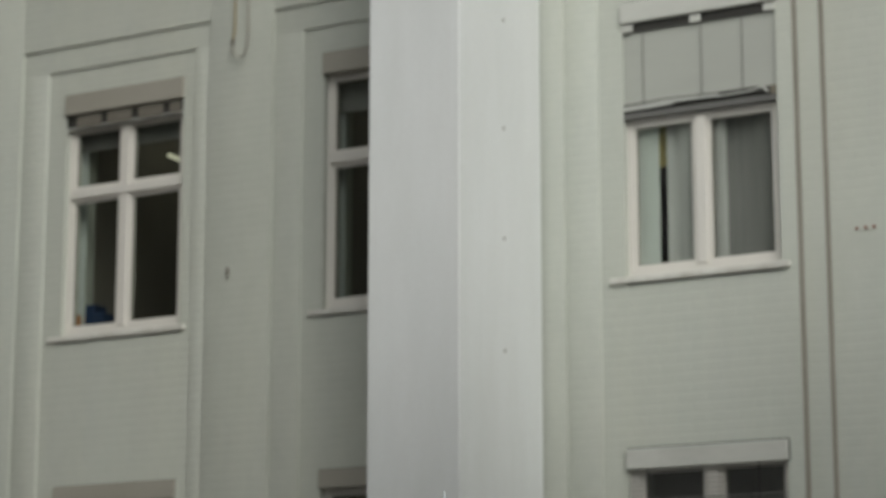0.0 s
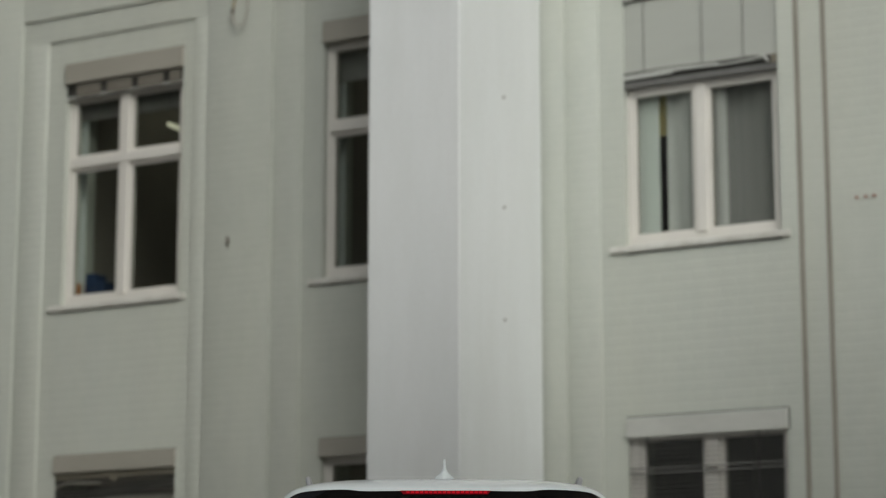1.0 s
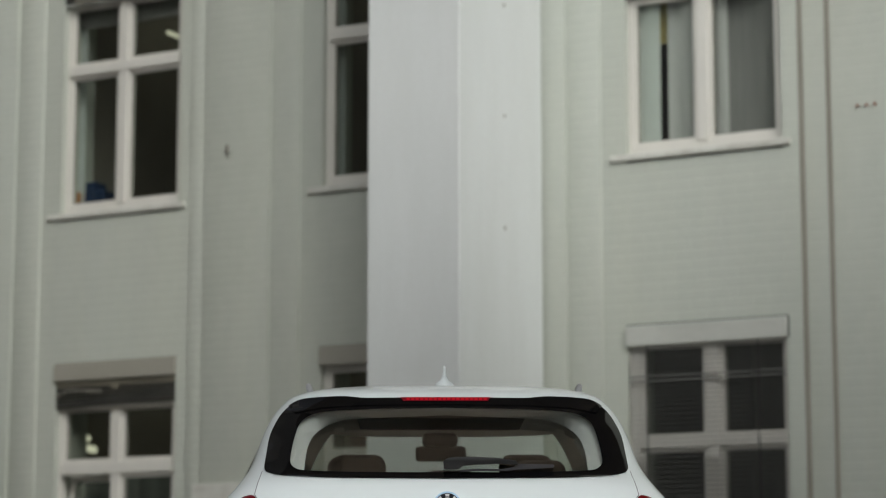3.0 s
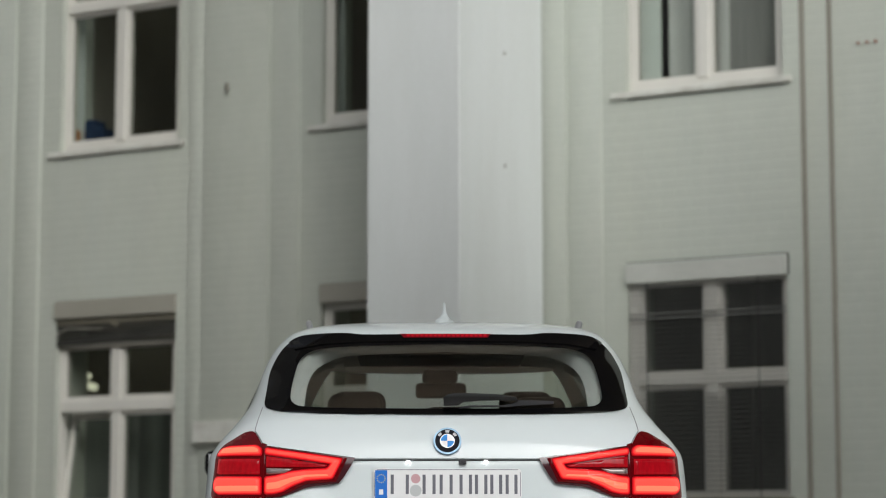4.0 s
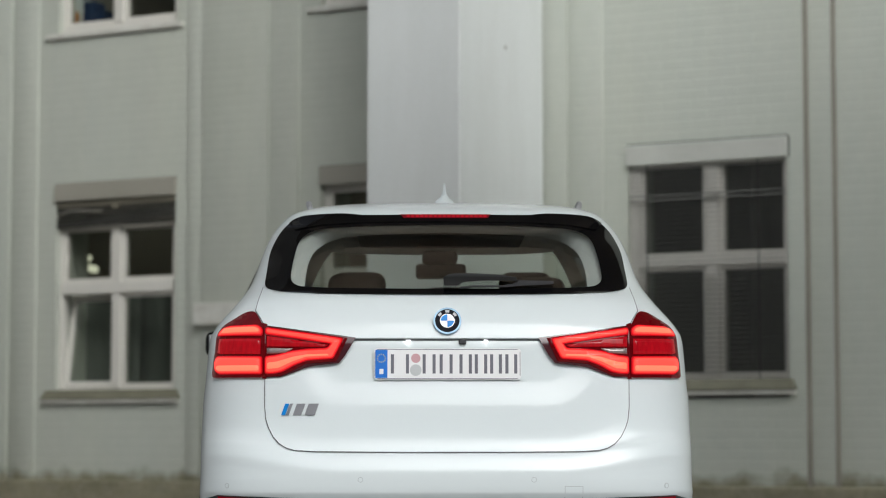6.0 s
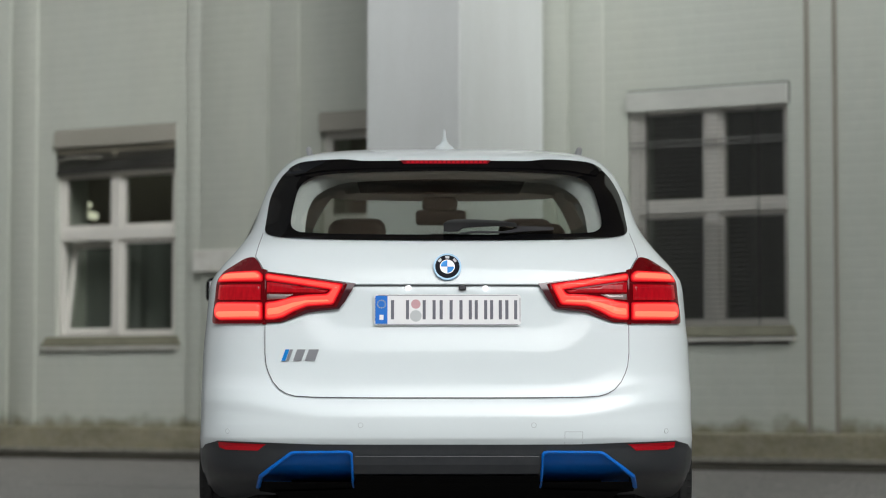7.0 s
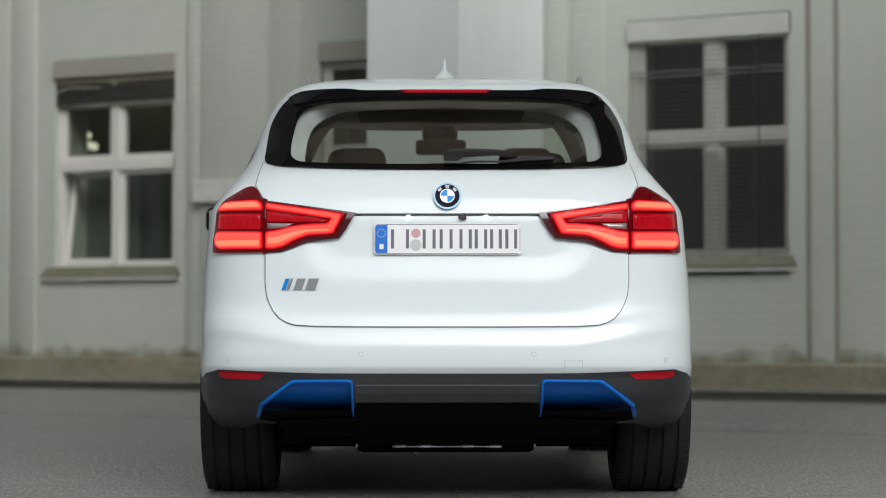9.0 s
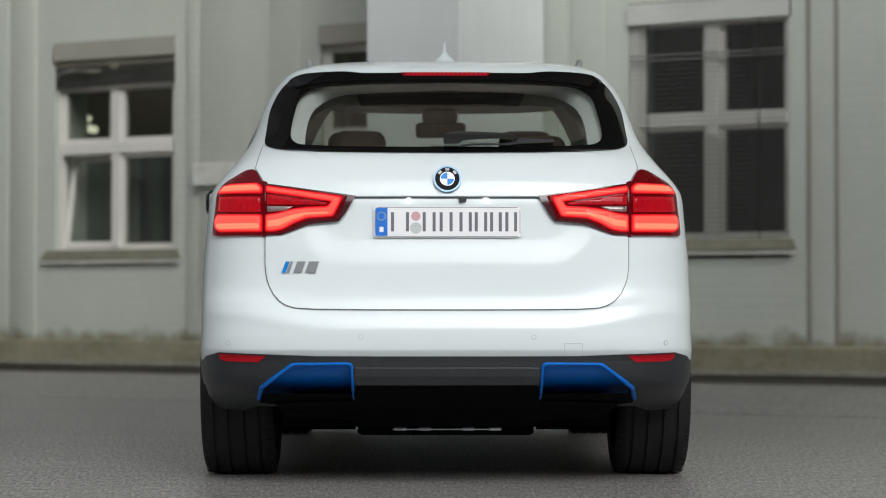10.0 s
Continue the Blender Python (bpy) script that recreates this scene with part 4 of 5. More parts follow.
# tailgate below the window, with its shut line
GATE = [(0.0, 1.192), (-0.30, 1.193), (-0.55, 1.202), (-0.62, 1.212), (-0.668, 1.229), (-0.684, 1.135), (-0.663, 1.105), (-0.645, 1.073), (-0.643, 0.93), (-0.642, 0.789), (-0.637, 0.745), (-0.628, 0.718), (-0.612, 0.686),
        (-0.590, 0.661), (-0.565, 0.646), (-0.535, 0.637), (-0.461, 0.633), (-0.2, 0.631), (0.0, 0.631)]
gate = part("tailgate", panel(whole(GATE), 0.0045, 0.010, 0.017), PAINT, car, smooth=True)
soft_edges(gate, 40)
seam = bmesh.new()
for sx in (1, -1):
    key = [(x * sx, z) for x, z in GATE[4:]]
    line = []
    for p, q in zip(key, key[1:]):
        n = max(1, int(math.hypot(q[0] - p[0], q[1] - p[1]) / 0.02))
        line += [(p[0] + (q[0] - p[0]) * k / n, p[1] + (q[1] - p[1]) * k / n) for k in range(n)]
    line.append(key[-1])
    for p, q in zip(line, line[1:]):
        tx, tz = q[0] - p[0], q[1] - p[1]
        ln = math.hypot(tx, tz)
        nx, nz = -tz / ln * 0.0030, tx / ln * 0.0030
        seam.faces.new([seam.verts.new(lie(a + nx * g, b + nz * g, 0.0036, False)) for a, b, g in ((p[0], p[1], -1), (q[0], q[1], -1), (q[0], q[1], 1), (p[0], p[1], 1))])
part("shut_line", seam, SHUT, car)
part("lip_line", panel([(-0.345, 1.0335), (0.345, 1.0335), (0.345, 1.0285), (-0.345, 1.0285)], 0.0065, 0.002, 0.03), SHUT, car, "dark line along the tailgate lip")

# rear window: black surround and clear pane
OUTER = [(0.0, 1.188), (-0.19, 1.189), (-0.434, 1.192), (-0.559, 1.199), (-0.625, 1.209), (-0.664, 1.225), (-0.661, 1.287), (-0.659, 1.365), (-0.650, 1.404), (-0.630, 1.458),
         (-0.602, 1.495), (-0.559, 1.523), (-0.496, 1.529), (-0.426, 1.532), (-0.374, 1.532), (-0.344, 1.528), (-0.313, 1.524), (-0.2, 1.525), (0.0, 1.527)]
INNER = [(0.0, 1.212), (-0.19, 1.212), (-0.40, 1.215), (-0.52, 1.222), (-0.545, 1.229), (-0.566, 1.248), (-0.569, 1.278), (-0.566, 1.323), (-0.560, 1.367), (-0.552, 1.41),
         (-0.537, 1.435), (-0.509, 1.456), (-0.458, 1.468), (-0.415, 1.472), (-0.372, 1.474), (-0.34, 1.476), (-0.30, 1.478), (-0.19, 1.481), (0.0, 1.484)]


def softened(line, passes=2):
    """An open line with its corners cut round, its ends kept."""
    for _ in range(passes):
        out = [line[0]]
        for p, q in zip(line, line[1:]):
            out += [(p[0] * 0.75 + q[0] * 0.25, p[1] * 0.75 + q[1] * 0.25), (p[0] * 0.25 + q[0] * 0.75, p[1] * 0.25 + q[1] * 0.75)]
        line = out + [line[-1]]
    return line


rw = empty("rear_window", car)
part("surround", ring(whole(softened(OUTER)), whole(softened(INNER)), 0.008, 0.012, 7), GLOSSBLACK, rw, "gloss black glass edge", smooth=True)
part("pane", panel(whole(softened(INNER)), 0.007, 0, 0.03, False), CARGLASS, rw, smooth=True, shadow=False)
lip = [(0.0, 1.496), (-0.30, 1.493), (-0.47, 1.483), (-0.57, 1.465)] + [p for p in softened(OUTER) if p[1] > 1.49]
soft_edges(part("spoiler", panel(whole(lip), 0.012, 0.006, 0.02, False), GLOSSBLACK, car, "gloss black roof spoiler", smooth=True), 40)
# pale trim of the rear pillars and the headliner's edge, inside the pane
EDGE_OUT = softened([(-0.578, 1.218), (-0.580, 1.289), (-0.574, 1.346), (-0.563, 1.408), (-0.545, 1.443), (-0.470, 1.477), (-0.371, 1.483), (0.0, 1.492)])
EDGE_IN = softened([(-0.520, 1.218), (-0.520, 1.289), (-0.514, 1.343), (-0.500, 1.385), (-0.475, 1.413), (-0.438, 1.436), (-0.371, 1.454), (0.0, 1.468)])
for sx in (1, -1):
    bm = bmesh.new()
    rows = []
    for p, q in zip(EDGE_OUT, EDGE_IN):
        rows.append([bm.verts.new((sx * (p[0] + (q[0] - p[0]) * t), rear(p[0], p[1], False) + 0.02 + 0.05 * t * t, p[1] + (q[1] - p[1]) * t)) for t in (0.0, 0.25, 0.5, 0.75, 1.0)])
    for u, v in zip(rows, rows[1:]):
        for i in range(4):
            bm.faces.new((u[i], u[i + 1], v[i + 1], v[i]))
    part("pillar_trim", bm, PALETRIM, car, "pale inner pillar trim", smooth=True)
# third brake light in the spoiler's underside
part("brake_light", panel([(-0.172, 1.525), (0.172, 1.525), (0.160, 1.509), (-0.160, 1.509)], 0.015, 0.003, 0.03, False), BRAKELIGHT, car, "red high brake light")
for k in range(18):
    x = -0.148 + 0.0172 * k
    part("brake_light_cell", panel([(x, 1.522), (x + 0.012, 1.522), (x + 0.012, 1.513), (x, 1.513)], 0.0165, 0.001, 0.03, False), BRAKECELL, car)


def eased(poly, r, n=3):
    """The outline with its corners rounded."""
    out = []
    m = len(poly)
    for k in range(m):
        p, q, s = Vector(poly[k - 1]), Vector(poly[k]), Vector(poly[(k + 1) % m])
        a, b = q + (p - q).normalized() * min(r, (p - q).length * 0.45), q + (s - q).normalized() * min(r, (s - q).length * 0.45)
        for i in range(n + 1):
            t = i / n
            w = a * (1 - t) ** 2 + q * 2 * t * (1 - t) + b * t * t
            out.append((w.x, w.y))
    return out


def swollen(poly, d):
    """The closed outline moved outwards by d."""
    m = len(poly)
    area = sum(poly[k - 1][0] * poly[k][1] - poly[k][0] * poly[k - 1][1] for k in range(m))
    s = 1 if area > 0 else -1
    out = []
    for k in range(m):
        a, b = Vector(poly[k]) - Vector(poly[k - 1]), Vector(poly[(k + 1) % m]) - Vector(poly[k])
        n = (Vector((a.y, -a.x)).normalized() + Vector((b.y, -b.x)).normalized())
        n = n / max(0.7, n.length_squared / 2) if n.length > 0.1 else n
        out.append((poly[k][0] + s * d * n.x, poly[k][1] + s * d * n.y))
    return out


def side(bm, sx):
    """What was built on the left, left there or mirrored to the right."""
    if sx > 0:
        for v in bm.verts:
            v.co.x = -v.co.x
    return bm


def tail_lamp(sx):
    lamp = empty("tail_lamp", car)
    OUT = [(-0.838, 0.896), (-0.834, 0.945), (-0.826, 0.996), (-0.822, 1.048), (-0.798, 1.080), (-0.719, 1.126), (-0.687, 1.131), (-0.670, 1.109), (-0.651, 1.075), (-0.648, 0.893)]
    INN = [(-0.642, 1.077), (-0.323, 1.033), (-0.359, 0.972), (-0.381, 0.944), (-0.463, 0.935), (-0.494, 0.929), (-0.544, 0.909), (-0.585, 0.895), (-0.638, 0.893)]
    soft_edges(part("outer_lens", side(panel(eased(OUT, 0.014), 0.010, 0.012, 0.016, False), sx), LAMPDARK, lamp, smooth=True), 40)
    soft_edges(part("inner_lens", side(panel(INN, 0.010, 0.012, 0.016, False), sx), LAMPTIP, lamp, smooth=True), 40)
    part("lens_joint", side(panel([(-0.652, 0.890), (-0.656, 1.088), (-0.637, 1.082), (-0.637, 0.890)], 0.0085, 0.004, 0.016, False), sx), LAMPDARK, lamp, smooth=True)
    part("red_lens", side(panel([(-0.640, 1.073), (-0.352, 1.031), (-0.390, 0.950), (-0.497, 0.941), (-0.548, 0.915), (-0.588, 0.898), (-0.638, 0.896)], 0.0125, 0.002, 0.016, False), sx), LAMPDARK, lamp, smooth=True)
    TOP = [(-0.810, 1.045), (-0.798, 1.061), (-0.770, 1.070), (-0.671, 1.073), (-0.655, 1.062), (-0.655, 1.044)]
    LOW = [(-0.820, 0.952), (-0.812, 0.969), (-0.655, 0.965), (-0.654, 0.909), (-0.803, 0.911), (-0.819, 0.924)]
    HOOK = [(-0.637, 1.063), (-0.372, 1.026), (-0.404, 0.963), (-0.494, 0.957), (-0.540, 0.939), (-0.579, 0.917), (-0.610, 0.910), (-0.637, 0.910), (-0.637, 0.965), (-0.602, 0.969),
            (-0.545, 0.984), (-0.494, 0.990), (-0.421, 0.993), (-0.404, 1.014), (-0.637, 1.047)]
    for poly in (TOP, LOW, HOOK):   # the light falls off towards the band's edges
        for grow, off, mat in ((0.0050, 0.0150, LAMPFAINT), (0.0022, 0.0170, LAMPHALO), (-0.0006, 0.0190, LAMPRED), (-0.0030, 0.0210, LAMPGLOW)):
            part("light_band" if mat is LAMPGLOW else "glow_edge", side(panel(eased(swollen(poly, grow), 0.009), off, 0.001, 0.016, False), sx), mat, lamp, smooth=True)
    part("light_core", side(panel(eased([(-0.812, 0.926), (-0.808, 0.938), (-0.660, 0.936), (-0.660, 0.917), (-0.800, 0.918)], 0.006), 0.0230, 0.001, 0.016, False), sx), LAMPCORE, lamp, smooth=True)
    part("light_core", side(panel(eased([(-0.795, 1.050), (-0.785, 1.064), (-0.680, 1.067), (-0.662, 1.060), (-0.662, 1.051)], 0.006), 0.0230, 0.001, 0.016, False), sx), LAMPCORE, lamp, smooth=True)
    part("light_core", side(panel(eased([(-0.630, 0.922), (-0.630, 0.945), (-0.600, 0.948), (-0.540, 0.966), (-0.494, 0.974), (-0.420, 0.976), (-0.414, 0.970), (-0.494, 0.966), (-0.545, 0.948), (-0.590, 0.926)], 0.006), 0.0230, 0.001, 0.016, False), sx), LAMPCORE, lamp, smooth=True)
    part("red_band", side(panel([(-0.812, 0.985), (-0.806, 1.033), (-0.657, 1.030), (-0.657, 0.977), (-0.802, 0.981)], 0.0148, 0.002, 0.016, False), sx), LAMPMID, lamp, smooth=True)
    part("red_band", side(panel([(-0.635, 1.038), (-0.419, 1.008), (-0.432, 1.001), (-0.635, 1.004)], 0.0150, 0.002, 0.016, False), sx), LAMPMID, lamp, smooth=True)
    part("reverse_lens", side(panel([(-0.634, 0.998), (-0.541, 0.996), (-0.569, 0.981), (-0.634, 0.977)], 0.0160, 0.002, 0.016, False), sx), LAMPCLEAR, lamp, smooth=True)
    return lamp


for sx in (-1, 1):
    tail_lamp(sx)


def on_rear(x, z, off=0.007, recess=True):
    """A frame on the rear surface: local x to the right, y up, z outwards."""
    p = lie(x, z, off, recess)
    u = (lie(x + 0.01, z, off, recess) - lie(x - 0.01, z, off, recess)).normalized()
    n = u.cross(lie(x, z + 0.01, off, recess) - lie(x, z - 0.01, off, recess)).normalized()
    v = n.cross(u)
    return Matrix.Translation(p) @ Matrix((u, v, n)).transposed().to_4x4()


def disc(r0, r1, a0=0.0, a1=360.0, z0=0.0, z1=0.003, n=40):
    """A flat ring, or a sector of one, with some height."""
    bm = bmesh.new()
    full = a1 - a0 >= 359.9
    m = max(3, int(n * (a1 - a0) / 360))
    rows = []
    for k in range(m + (0 if full else 1)):
        a = radians(a0 + (a1 - a0) * k / m)
        c, s = math.cos(a), math.sin(a)
        rows.append([bm.verts.new((r * c, r * s, z)) for r, z in ((r0, z0), (r1, z0), (r1, z1), (r0, z1))])
    for k in range(len(rows) if full else len(rows) - 1):
        u, v = rows[k], rows[(k + 1) % len(rows)]
        for i in range(4):
            bm.faces.new((u[i], u[(i + 1) % 4], v[(i + 1) % 4], v[i]))
    if not full:
        bm.faces.new(rows[0][::-1])
        bm.faces.new(rows[-1])
    return bm


def placed(name, bm, mat, parent, m, label=""):
    ob = part(name, bm, mat, parent, label)
    ob.matrix_basis = m
    return ob


# round badge in plain shapes
badge = empty("round_badge", car, m=pose(0.001, rear(0, 1.094) - 0.016, 1.094, 90, 0, 0) @ pose(0, 0, 0, -17, 0, 0))
part("rim", disc(0.0435, 0.0495, z0=-0.02, z1=0.006), LOGORIM, badge, "silver-blue rim")
part("ring", disc(0.026, 0.0445, z1=0.005), LOGOBLACK, badge)
for a in (138, 90, 42):   # pale bars on the ring's upper half
    part("bar", disc(0.031, 0.040, a - 11, a + 11, 0.004, 0.0058), LOGOPALE, badge)
part("bead", disc(0.0243, 0.026, z1=0.0056), CHROME, badge)
for k in range(4):
    part("quarter", disc(0.0005, 0.0243, 90 * k, 90 * k + 90, 0, 0.005), LOGOBLUE if k % 2 else LOGOWHITE, badge)

# plate with bars for its characters
PZ = 0.9415
plate = empty("number_plate", car, m=pose(0.0015, rear(0, PZ) - 0.012, PZ, 90, 0, 0) @ pose(0, 0, 0, -3, 0, 0))
bm = bmesh.new()
face = bm.faces.new([bm.verts.new((x, y, 0)) for x, y in eased([(-0.26, -0.055), (0.26, -0.055), (0.26, 0.055), (-0.26, 0.055)], 0.014, 4)])
up = bmesh.ops.extrude_face_region(bm, geom=[face])
for v in [q for q in up["geom"] if isinstance(q, bmesh.types.BMVert)]:
    v.co.z += 0.006
part("plate", bm, PLATEWHITE, plate)
part("border", boxes((-0.248, 0.248, 0.0505, 0.0525, 0.0061, 0.0068), (-0.248, 0.248, -0.0525, -0.0505, 0.0061, 0.0068), (0.255, 0.257, -0.042, 0.042, 0.0061, 0.0068), (-0.257, -0.255, -0.042, 0.042, 0.0061, 0.0068)), INK, plate)
part("blue_band", boxes((-0.2545, -0.212, -0.0495, 0.0495, 0.0061, 0.0071)), PLATEBLUE, plate)
for k in range(12):
    a = k * math.pi / 6
    part("star", boxes((-0.2333 + 0.014 * math.cos(a) - 0.0016, -0.2333 + 0.014 * math.cos(a) + 0.0016, 0.02 + 0.014 * math.sin(a) - 0.0016, 0.02 + 0.014 * math.sin(a) + 0.0016, 0.0072, 0.0076)), YELLOW, plate)
part("bar", boxes((-0.2405, -0.226, -0.036, -0.018, 0.0072, 0.0076)), PLATEWHITE, plate)
for x0, x1 in ((-0.200, -0.136), (-0.088, -0.042), (-0.028, 0.018), (0.042, 0.086), (0.096, 0.140), (0.150, 0.192), (0.204, 0.246)):
    part("bar", boxes((x0, x0 + 0.011, -0.034, 0.034, 0.0061, 0.0069)), INK, plate)
    part("bar", boxes((x1 - 0.011, x1, -0.034, 0.034, 0.0061, 0.0069)), INK, plate)
for y, mat in ((0.02, STICKER), (-0.022, STICKER2)):
    ob = placed("sticker", disc(0.0005, 0.0165 if y > 0 else 0.0205, z0=0.0061, z1=0.0068), mat, plate, pose(-0.112, y, 0))
part("plate_recess_lamp", rounded(-0.143, -0.131, rear(0, 1.02) - 0.0075, rear(0, 1.02) - 0.001, 1.0215, 1.0225, 0.0003), LICENCE, car, "lit plate lamp")
part("plate_recess_lamp", rounded(0.131, 0.143, rear(0, 1.02) - 0.0075, rear(0, 1.02) - 0.001, 1.0215, 1.0225, 0.0003), LICENCE, car, "lit plate lamp")
part("rear_camera", rounded(0.041, 0.068, rear(0, 1.02) - 0.02, rear(0, 1.02), 1.012, 1.03, 0.004), SEAM, car, "black reversing camera")

# slanted bars in place of the model badge
mb = empty("model_badge", car, m=on_rear(-0.515, 0.781))
for x0, w, mat in ((-0.062, 0.014, LOGOBLUE), (-0.045, 0.010, DARKCHROME), (-0.020, 0.030, DARKCHROME), (0.022, 0.036, DARKCHROME)):
    bm = boxes((x0, x0 + w, -0.02, 0.02, 0, 0.003))
    for v in bm.verts:
        v.co.x += 0.35 * v.co.y
    part("bar", bm, mat, mb)

# bumper: lower trim, inserts, reflectors, sensors, tow cover
TRIM_HALF = [(0.0, 0.470), (-0.25, 0.470), (-0.461, 0.471), (-0.622, 0.477), (-0.811, 0.482), (-0.862, 0.466), (-0.880, 0.444), (-0.874, 0.385), (-0.866, 0.330), (-0.852, 0.288), (-0.825, 0.268), (-0.74, 0.266), (-0.68, 0.285), (-0.60, 0.285), (-0.45, 0.28), (-0.2, 0.27), (0.0, 0.27)]
NICHE = [(-0.668, 0.320), (-0.654, 0.357), (-0.544, 0.436), (-0.533, 0.439), (-0.351, 0.441), (-0.342, 0.438), (-0.337, 0.431), (-0.334, 0.322)]
soft_edges(part("lower_bumper", panel(whole(TRIM_HALF), 0.004, 0.02, 0.03, False, (NICHE, mirrored(NICHE))), TRIM, car, smooth=True), 40)
part("bumper_ridge", panel([(-0.322, 0.428), (0.322, 0.428), (0.322, 0.371), (-0.322, 0.371)], 0.008, 0.006, 0.03, False), TRIM, car)
# lighter grey bar paints in the highlight on the ridge's top edge
part("ridge_edge", tube([lie(x, 0.4285, 0.0075, False) for x in (-0.322, -0.2, -0.1, 0.0, 0.1, 0.2, 0.322)], 0.0018, 8), RIDGEGLINT, car, "lighter grey highlight painted along the bumper ridge")
# near-black sheet paints in the shade on the bumper's down-facing lower part
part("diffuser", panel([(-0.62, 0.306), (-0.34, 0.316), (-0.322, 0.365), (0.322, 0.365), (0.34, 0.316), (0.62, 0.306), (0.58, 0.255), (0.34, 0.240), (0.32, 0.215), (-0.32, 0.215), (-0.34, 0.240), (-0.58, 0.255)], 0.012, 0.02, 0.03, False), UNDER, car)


def insert(sx):
    flip = (lambda p: p) if sx < 0 else mirrored
    o = [(-0.682, 0.318), (-0.666, 0.361), (-0.551, 0.443), (-0.537, 0.446), (-0.351, 0.448), (-0.338, 0.445), (-0.331, 0.436), (-0.327, 0.322)]
    i = [(-0.664, 0.318), (-0.650, 0.355), (-0.542, 0.432), (-0.531, 0.435), (-0.353, 0.437), (-0.345, 0.434), (-0.341, 0.428), (-0.338, 0.322)]
    fine = []
    for k in range(len(o) - 1):
        n = max(1, int(math.hypot(o[k + 1][0] - o[k][0], o[k + 1][1] - o[k][1]) / 0.012))
        fine += [tuple(u[k][c] + (u[k + 1][c] - u[k][c]) * m / n for u in (o, i) for c in (0, 1)) for m in range(n)]
    fine.append((*o[-1], *i[-1]))
    g = empty("bumper_insert", car)
    bm = bmesh.new()
    rows = []
    for ox, oz, ix, iz in fine:   # a rounded bar along the outline, open below
        prof = ((0.0, 0.0), (0.0, 0.009), (0.25, 0.013), (0.6, 0.013), (0.9, 0.009), (1.0, -0.012))
        row = []
        for t, off in prof:
            p = lie(ox + (ix - ox) * t, oz + (iz - oz) * t, off, False)
            row.append(bm.verts.new((-sx * p.x, p.y, p.z)))
        rows.append(row)
    for u, v in zip(rows, rows[1:]):
        for k in range(5):
            bm.faces.new((u[k], u[k + 1], v[k + 1], v[k]))
    bm.faces.new(rows[0])
    bm.faces.new(rows[-1][::-1])
    soft_edges(part("frame", bm, BLUE, g, "blue painted frame", smooth=True), 50)
    bm = panel(flip(NICHE), 0.0, 0, 0.02, False)
    for v in bm.verts:
        v.co.y += 0.008 + 0.17 * max(0.0, (0.437 - v.co.z) / 0.12) ** 1.7
    part("inner_face", bm, BLUE, g, smooth=True)
    # near-black panel paints in the shade below the insert
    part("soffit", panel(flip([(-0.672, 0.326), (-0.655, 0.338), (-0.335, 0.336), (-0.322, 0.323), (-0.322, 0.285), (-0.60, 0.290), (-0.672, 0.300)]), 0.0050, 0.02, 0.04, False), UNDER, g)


for sx in (-1, 1):
    insert(sx)
    flip = (lambda p: p) if sx < 0 else mirrored
    part("reflector", panel(flip([(-0.807, 0.480), (-0.635, 0.474), (-0.664, 0.448), (-0.780, 0.450), (-0.804, 0.458)]), 0.008, 0.01, 0.03, False), REFLECTOR, car, "red bumper reflector")
    for x, z in ((-0.776, 0.514), (-0.303, 0.536)):
        s = placed("parking_sensor", disc(0.0078, 0.0092, z1=0.0012, n=20), SENSORRING, car, on_rear(-sx * x, z, 0.0))
        placed("sensor_cap", disc(0.0003, 0.0075, z1=0.001, n=20), PAINT, car, on_rear(-sx * x, z, 0.0003))
for a, b, c, d in ((0.411, 0.4125, 0.470, 0.513), (0.4735, 0.475, 0.470, 0.513), (0.411, 0.475, 0.5122, 0.5137)):
    part("tow_cover_seam", panel([(a, c), (b, c), (b, d), (a, d)], 0.0012, 0, 0.03, False), SENSORRING, car)

# antenna, rails, wiper
bm = bmesh.new()
fin = []
for k in range(13):
    q = k / 12
    y = 1.16 + 0.24 * q
    hgt = 0.010 + 0.070 * (1 - q) ** 1.6 * ease(-0.07, 0.05, q) + 0.01 * (1 - q)
    wid = 0.004 + 0.036 * math.sin(math.pi * min(1, 0.32 + q * 0.64)) ** 0.7
    base = 1.622 + 0.02 * q
    fin.append([bm.verts.new(p) for p in ((-wid, y, base), (-wid * 0.94, y, base + 0.12 * hgt), (-0.46 * wid, y, base + 0.30 * hgt), (-0.20 * wid, y, base + 0.55 * hgt), (-0.004, y, base + hgt), (0.004, y, base + hgt), (0.20 * wid, y, base + 0.55 * hgt), (0.46 * wid, y, base + 0.30 * hgt), (wid * 0.94, y, base + 0.12 * hgt), (wid, y, base))])
for u, v in zip(fin, fin[1:]):
    for k in range(9):
        bm.faces.new((u[k], u[k + 1], v[k + 1], v[k]))
bm.faces.new(fin[0])
bm.faces.new(fin[-1][::-1])
part("antenna", bm, PAINT, car, "white fin antenna", smooth=True)
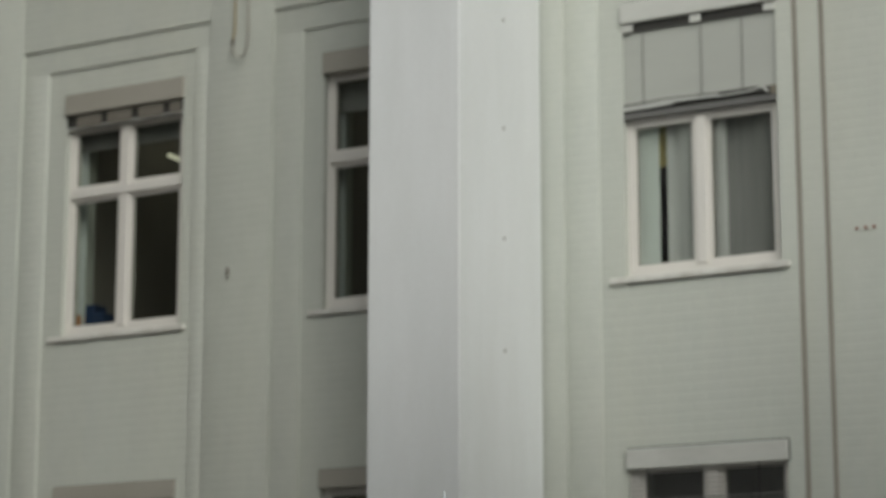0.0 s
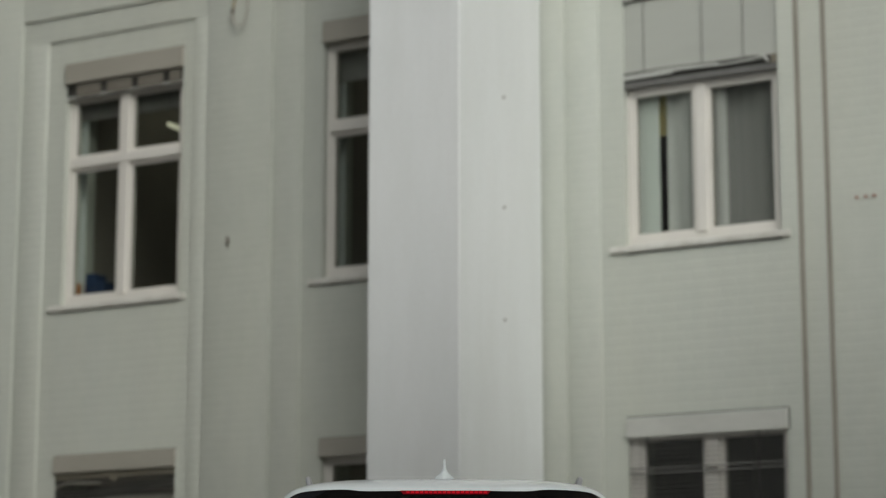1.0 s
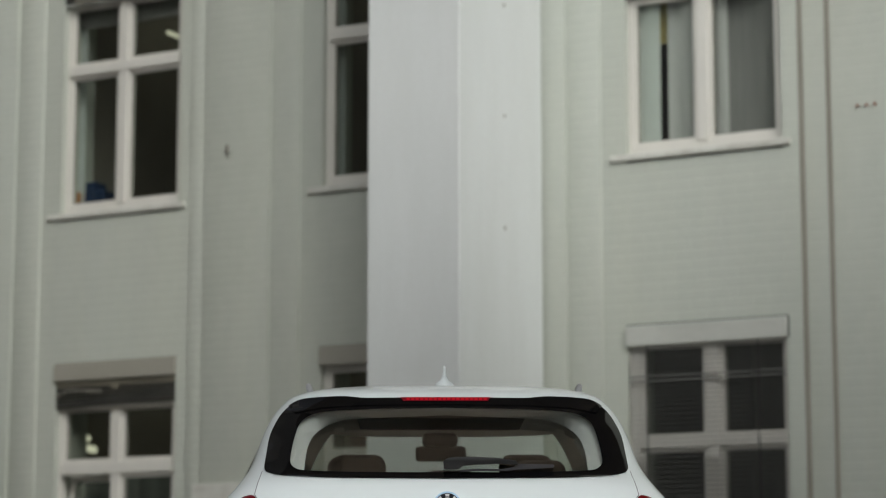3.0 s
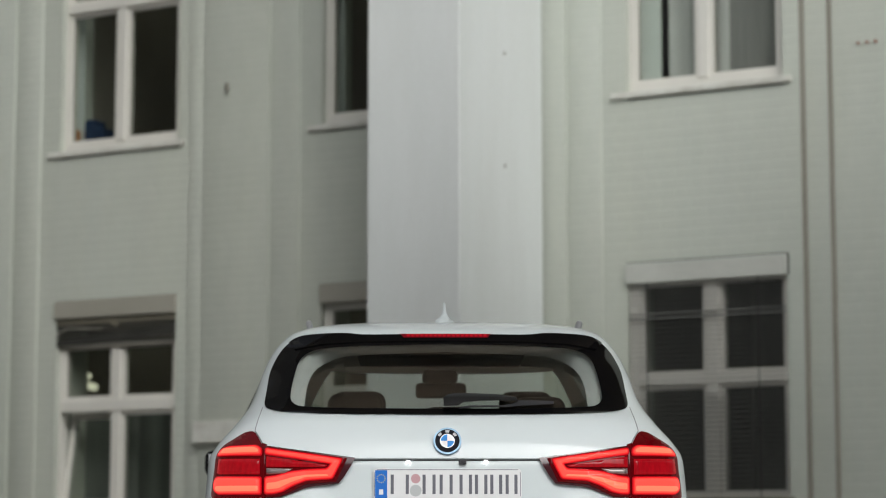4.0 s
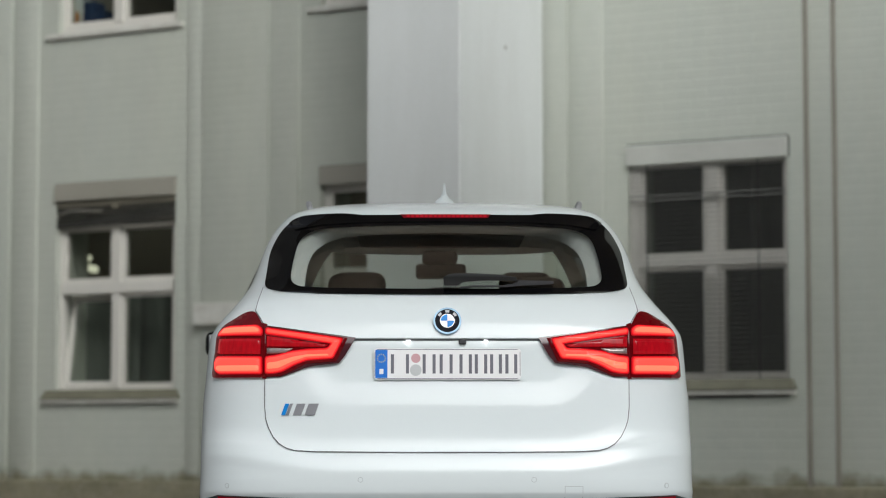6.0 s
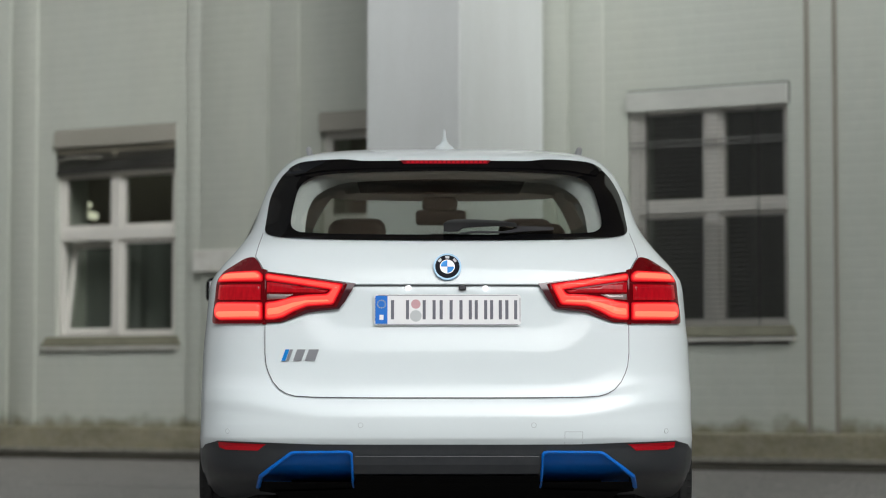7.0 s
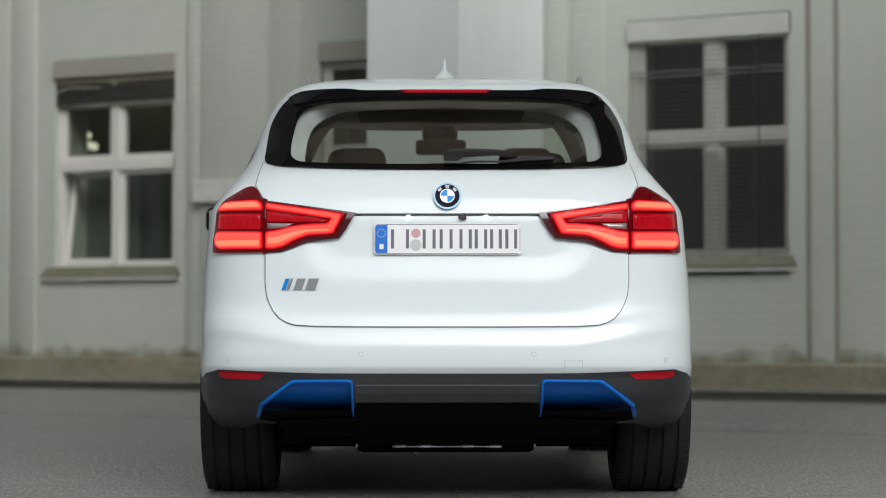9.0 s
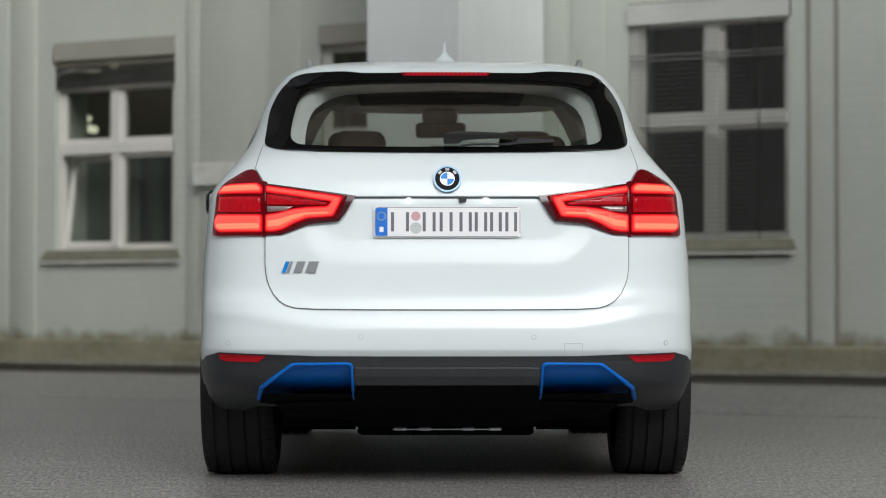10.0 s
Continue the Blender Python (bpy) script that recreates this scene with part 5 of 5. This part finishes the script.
for sx in (-1, 1):
    part("roof_rail", tube([(sx * 0.535, 1.22, 1.585), (sx * 0.548, 1.27, 1.625), (sx * 0.552, 1.33, 1.637), (sx * 0.555, 1.6, 1.634), (sx * 0.555, 2.0, 1.630), (sx * 0.54, 2.25, 1.612), (sx * 0.50, 2.36, 1.58)], 0.012, 10), RAIL, car, "satin roof rail", smooth=True)
    mir = empty("door_mirror", car)
    bm = rounded(sx * 0.93, sx * 1.122, 2.96, 3.12, 1.07, 1.195, 0.035, 3)
    part("housing", bm, GLOSSBLACK, mir, smooth=True)
    part("mirror_glass", boxes((sx * 0.96, sx * 1.10, 2.955, 2.959, 1.09, 1.175)), CHROME, mir)
wiper = empty("rear_wiper", car)
soft_edges(part("arm", panel([(-0.010, 1.197), (-0.012, 1.231), (0.004, 1.244), (0.03, 1.249), (0.10, 1.249), (0.183, 1.245), (0.252, 1.233), (0.256, 1.217), (0.18, 1.221), (0.107, 1.218), (0.06, 1.213), (0.04, 1.197)], 0.034, 0.03, 0.025, False), WIPERBLACK, wiper, smooth=True), 40)
soft_edges(part("blade", panel([(0.045, 1.197), (0.10, 1.204), (0.215, 1.203), (0.26, 1.209), (0.385, 1.217), (0.386, 1.23), (0.255, 1.233), (0.24, 1.219), (0.20, 1.211), (0.09, 1.211), (0.05, 1.205)], 0.022, 0.02, 0.03, False), SEAM, wiper, smooth=True), 40)


# wheels
def wheel(m):
    w = empty("wheel", car, m=m)
    R, W = 0.364, 0.137
    prof = [(0.245, -W * 0.72), (0.27, -W * 0.95), (0.30, -W), (0.335, -W * 0.985), (0.352, -W * 0.90), (0.361, -W * 0.78)]
    for gx in (-0.62, -0.22, 0.20, 0.60):
        g = gx * W
        prof += [(R, g - 0.0105), (R, g - 0.006), (R - 0.009, g - 0.005), (R - 0.009, g + 0.005), (R, g + 0.006), (R, g + 0.0105)]
    prof += [(0.361, W * 0.78), (0.352, W * 0.90), (0.335, W * 0.985), (0.30, W), (0.27, W * 0.95), (0.245, W * 0.72)]
    bm = bmesh.new()
    n = 72
    rows = [[bm.verts.new((x, r * math.cos(2 * math.pi * k / n), r * math.sin(2 * math.pi * k / n))) for r, x in prof] for k in range(n)]
    for k in range(n):
        u, v = rows[k], rows[(k + 1) % n]
        for i in range(len(prof) - 1):
            bm.faces.new((u[i], u[i + 1], v[i + 1], v[i]))
    soft_edges(part("tyre", bm, RUBBER, w, "black tyre with four rain grooves", smooth=True), 30)
    bm = bmesh.new()
    bmesh.ops.create_cone(bm, cap_ends=True, segments=40, radius1=0.25, radius2=0.25, depth=0.20, matrix=Matrix.Rotation(radians(90), 4, "Y"))
    part("rim", bm, UNDER, w)
    for k in range(5):
        bm = boxes((W * 0.72, W * 0.86, -0.035, 0.035, 0.03, 0.245))
        bmesh.ops.rotate(bm, verts=bm.verts, cent=(0, 0, 0), matrix=Matrix.Rotation(2 * math.pi * k / 5, 3, "X"))
        part("spoke", bm, ALLOY, w)
    bm = bmesh.new()
    for k in range(90):   # shoulder sipes
        a = 2 * math.pi * k / 90
        for s in (-1, 1):
            vs = box(bm, s * W * 0.66, s * W * 0.94, -0.0016, 0.0016, R - 0.0095, R + 0.0004 - 0.006)
            bmesh.ops.rotate(bm, verts=vs, cent=(0, 0, 0), matrix=Matrix.Rotation(a, 3, "X"))
    tagged(part("tread_pattern", bm, RUBBER, w), kind="stuff")
    return w


for y in (0.88, 3.744):
    for sx in (-1, 1):
        wheel(pose(sx * 0.781, y, 0.362, 0, 0, 0 if sx > 0 else 180))
        bm = bmesh.new()
        m = 32
        for k in range(m + 1):
            a = radians(-8 + 196 * k / m)
            for r, lift in ((0.372, None), (0.372, 0.0), (0.378, 0.001), (0.42, 0.001), (0.425, -0.004)):
                yy, zz = y + r * math.cos(a), max(0.24, 0.365 + r * math.sin(a))
                bm.verts.new((sx * (0.70 if lift is None else body_half(yy, zz) + lift), yy, zz))
        bm.verts.ensure_lookup_table()
        for k in range(m):
            for i in range(4):
                bm.faces.new([bm.verts[5 * k + i], bm.verts[5 * k + i + 1], bm.verts[5 * k + 6 + i], bm.verts[5 * k + 5 + i]])
        part("arch_trim", bm, TRIM, car, smooth=True)

# cabin
part("cargo_cover", rounded(-0.55, 0.55, 0.42, 1.12, 1.13, 1.15, 0.008), CABINDARK, car)
part("rear_bench", rounded(-0.62, 0.62, 1.12, 1.28, 0.55, 1.21, 0.05, 3), CABINDARK, car, smooth=True)
for x, z in ((-0.36, 1.345), (0.02, 1.29), (0.38, 1.33)):
    part("headrest", rounded(x - 0.11, x + 0.11, 1.20, 1.29, 1.20, z, 0.045, 3), CABINDARK, car, smooth=True)
for x in (-0.37, 0.37):
    part("front_seat", rounded(x - 0.24, x + 0.24, 2.15, 2.32, 0.55, 1.22, 0.06, 3), CABINDARK, car, smooth=True)
    part("headrest", rounded(x - 0.12, x + 0.12, 2.16, 2.26, 1.22, 1.42, 0.05, 3), CABINDARK, car, smooth=True)
part("dashboard", rounded(-0.72, 0.72, 2.95, 3.35, 0.75, 1.09, 0.05, 3), CABINDARK, car, smooth=True)
part("inner_mirror", rounded(-0.12, 0.11, 2.42, 2.46, 1.405, 1.475, 0.018, 3), CABINDARK, car, smooth=True)
part("mirror_mount", rounded(-0.09, 0.07, 2.36, 2.50, 1.47, 1.53, 0.02, 2), CABINDARK, car, smooth=True)
part("roof_window", rounded(-0.37, 0.35, 1.58, 2.42, 1.545, 1.556, 0.004), SEAM, car, "dark glass roof panel")
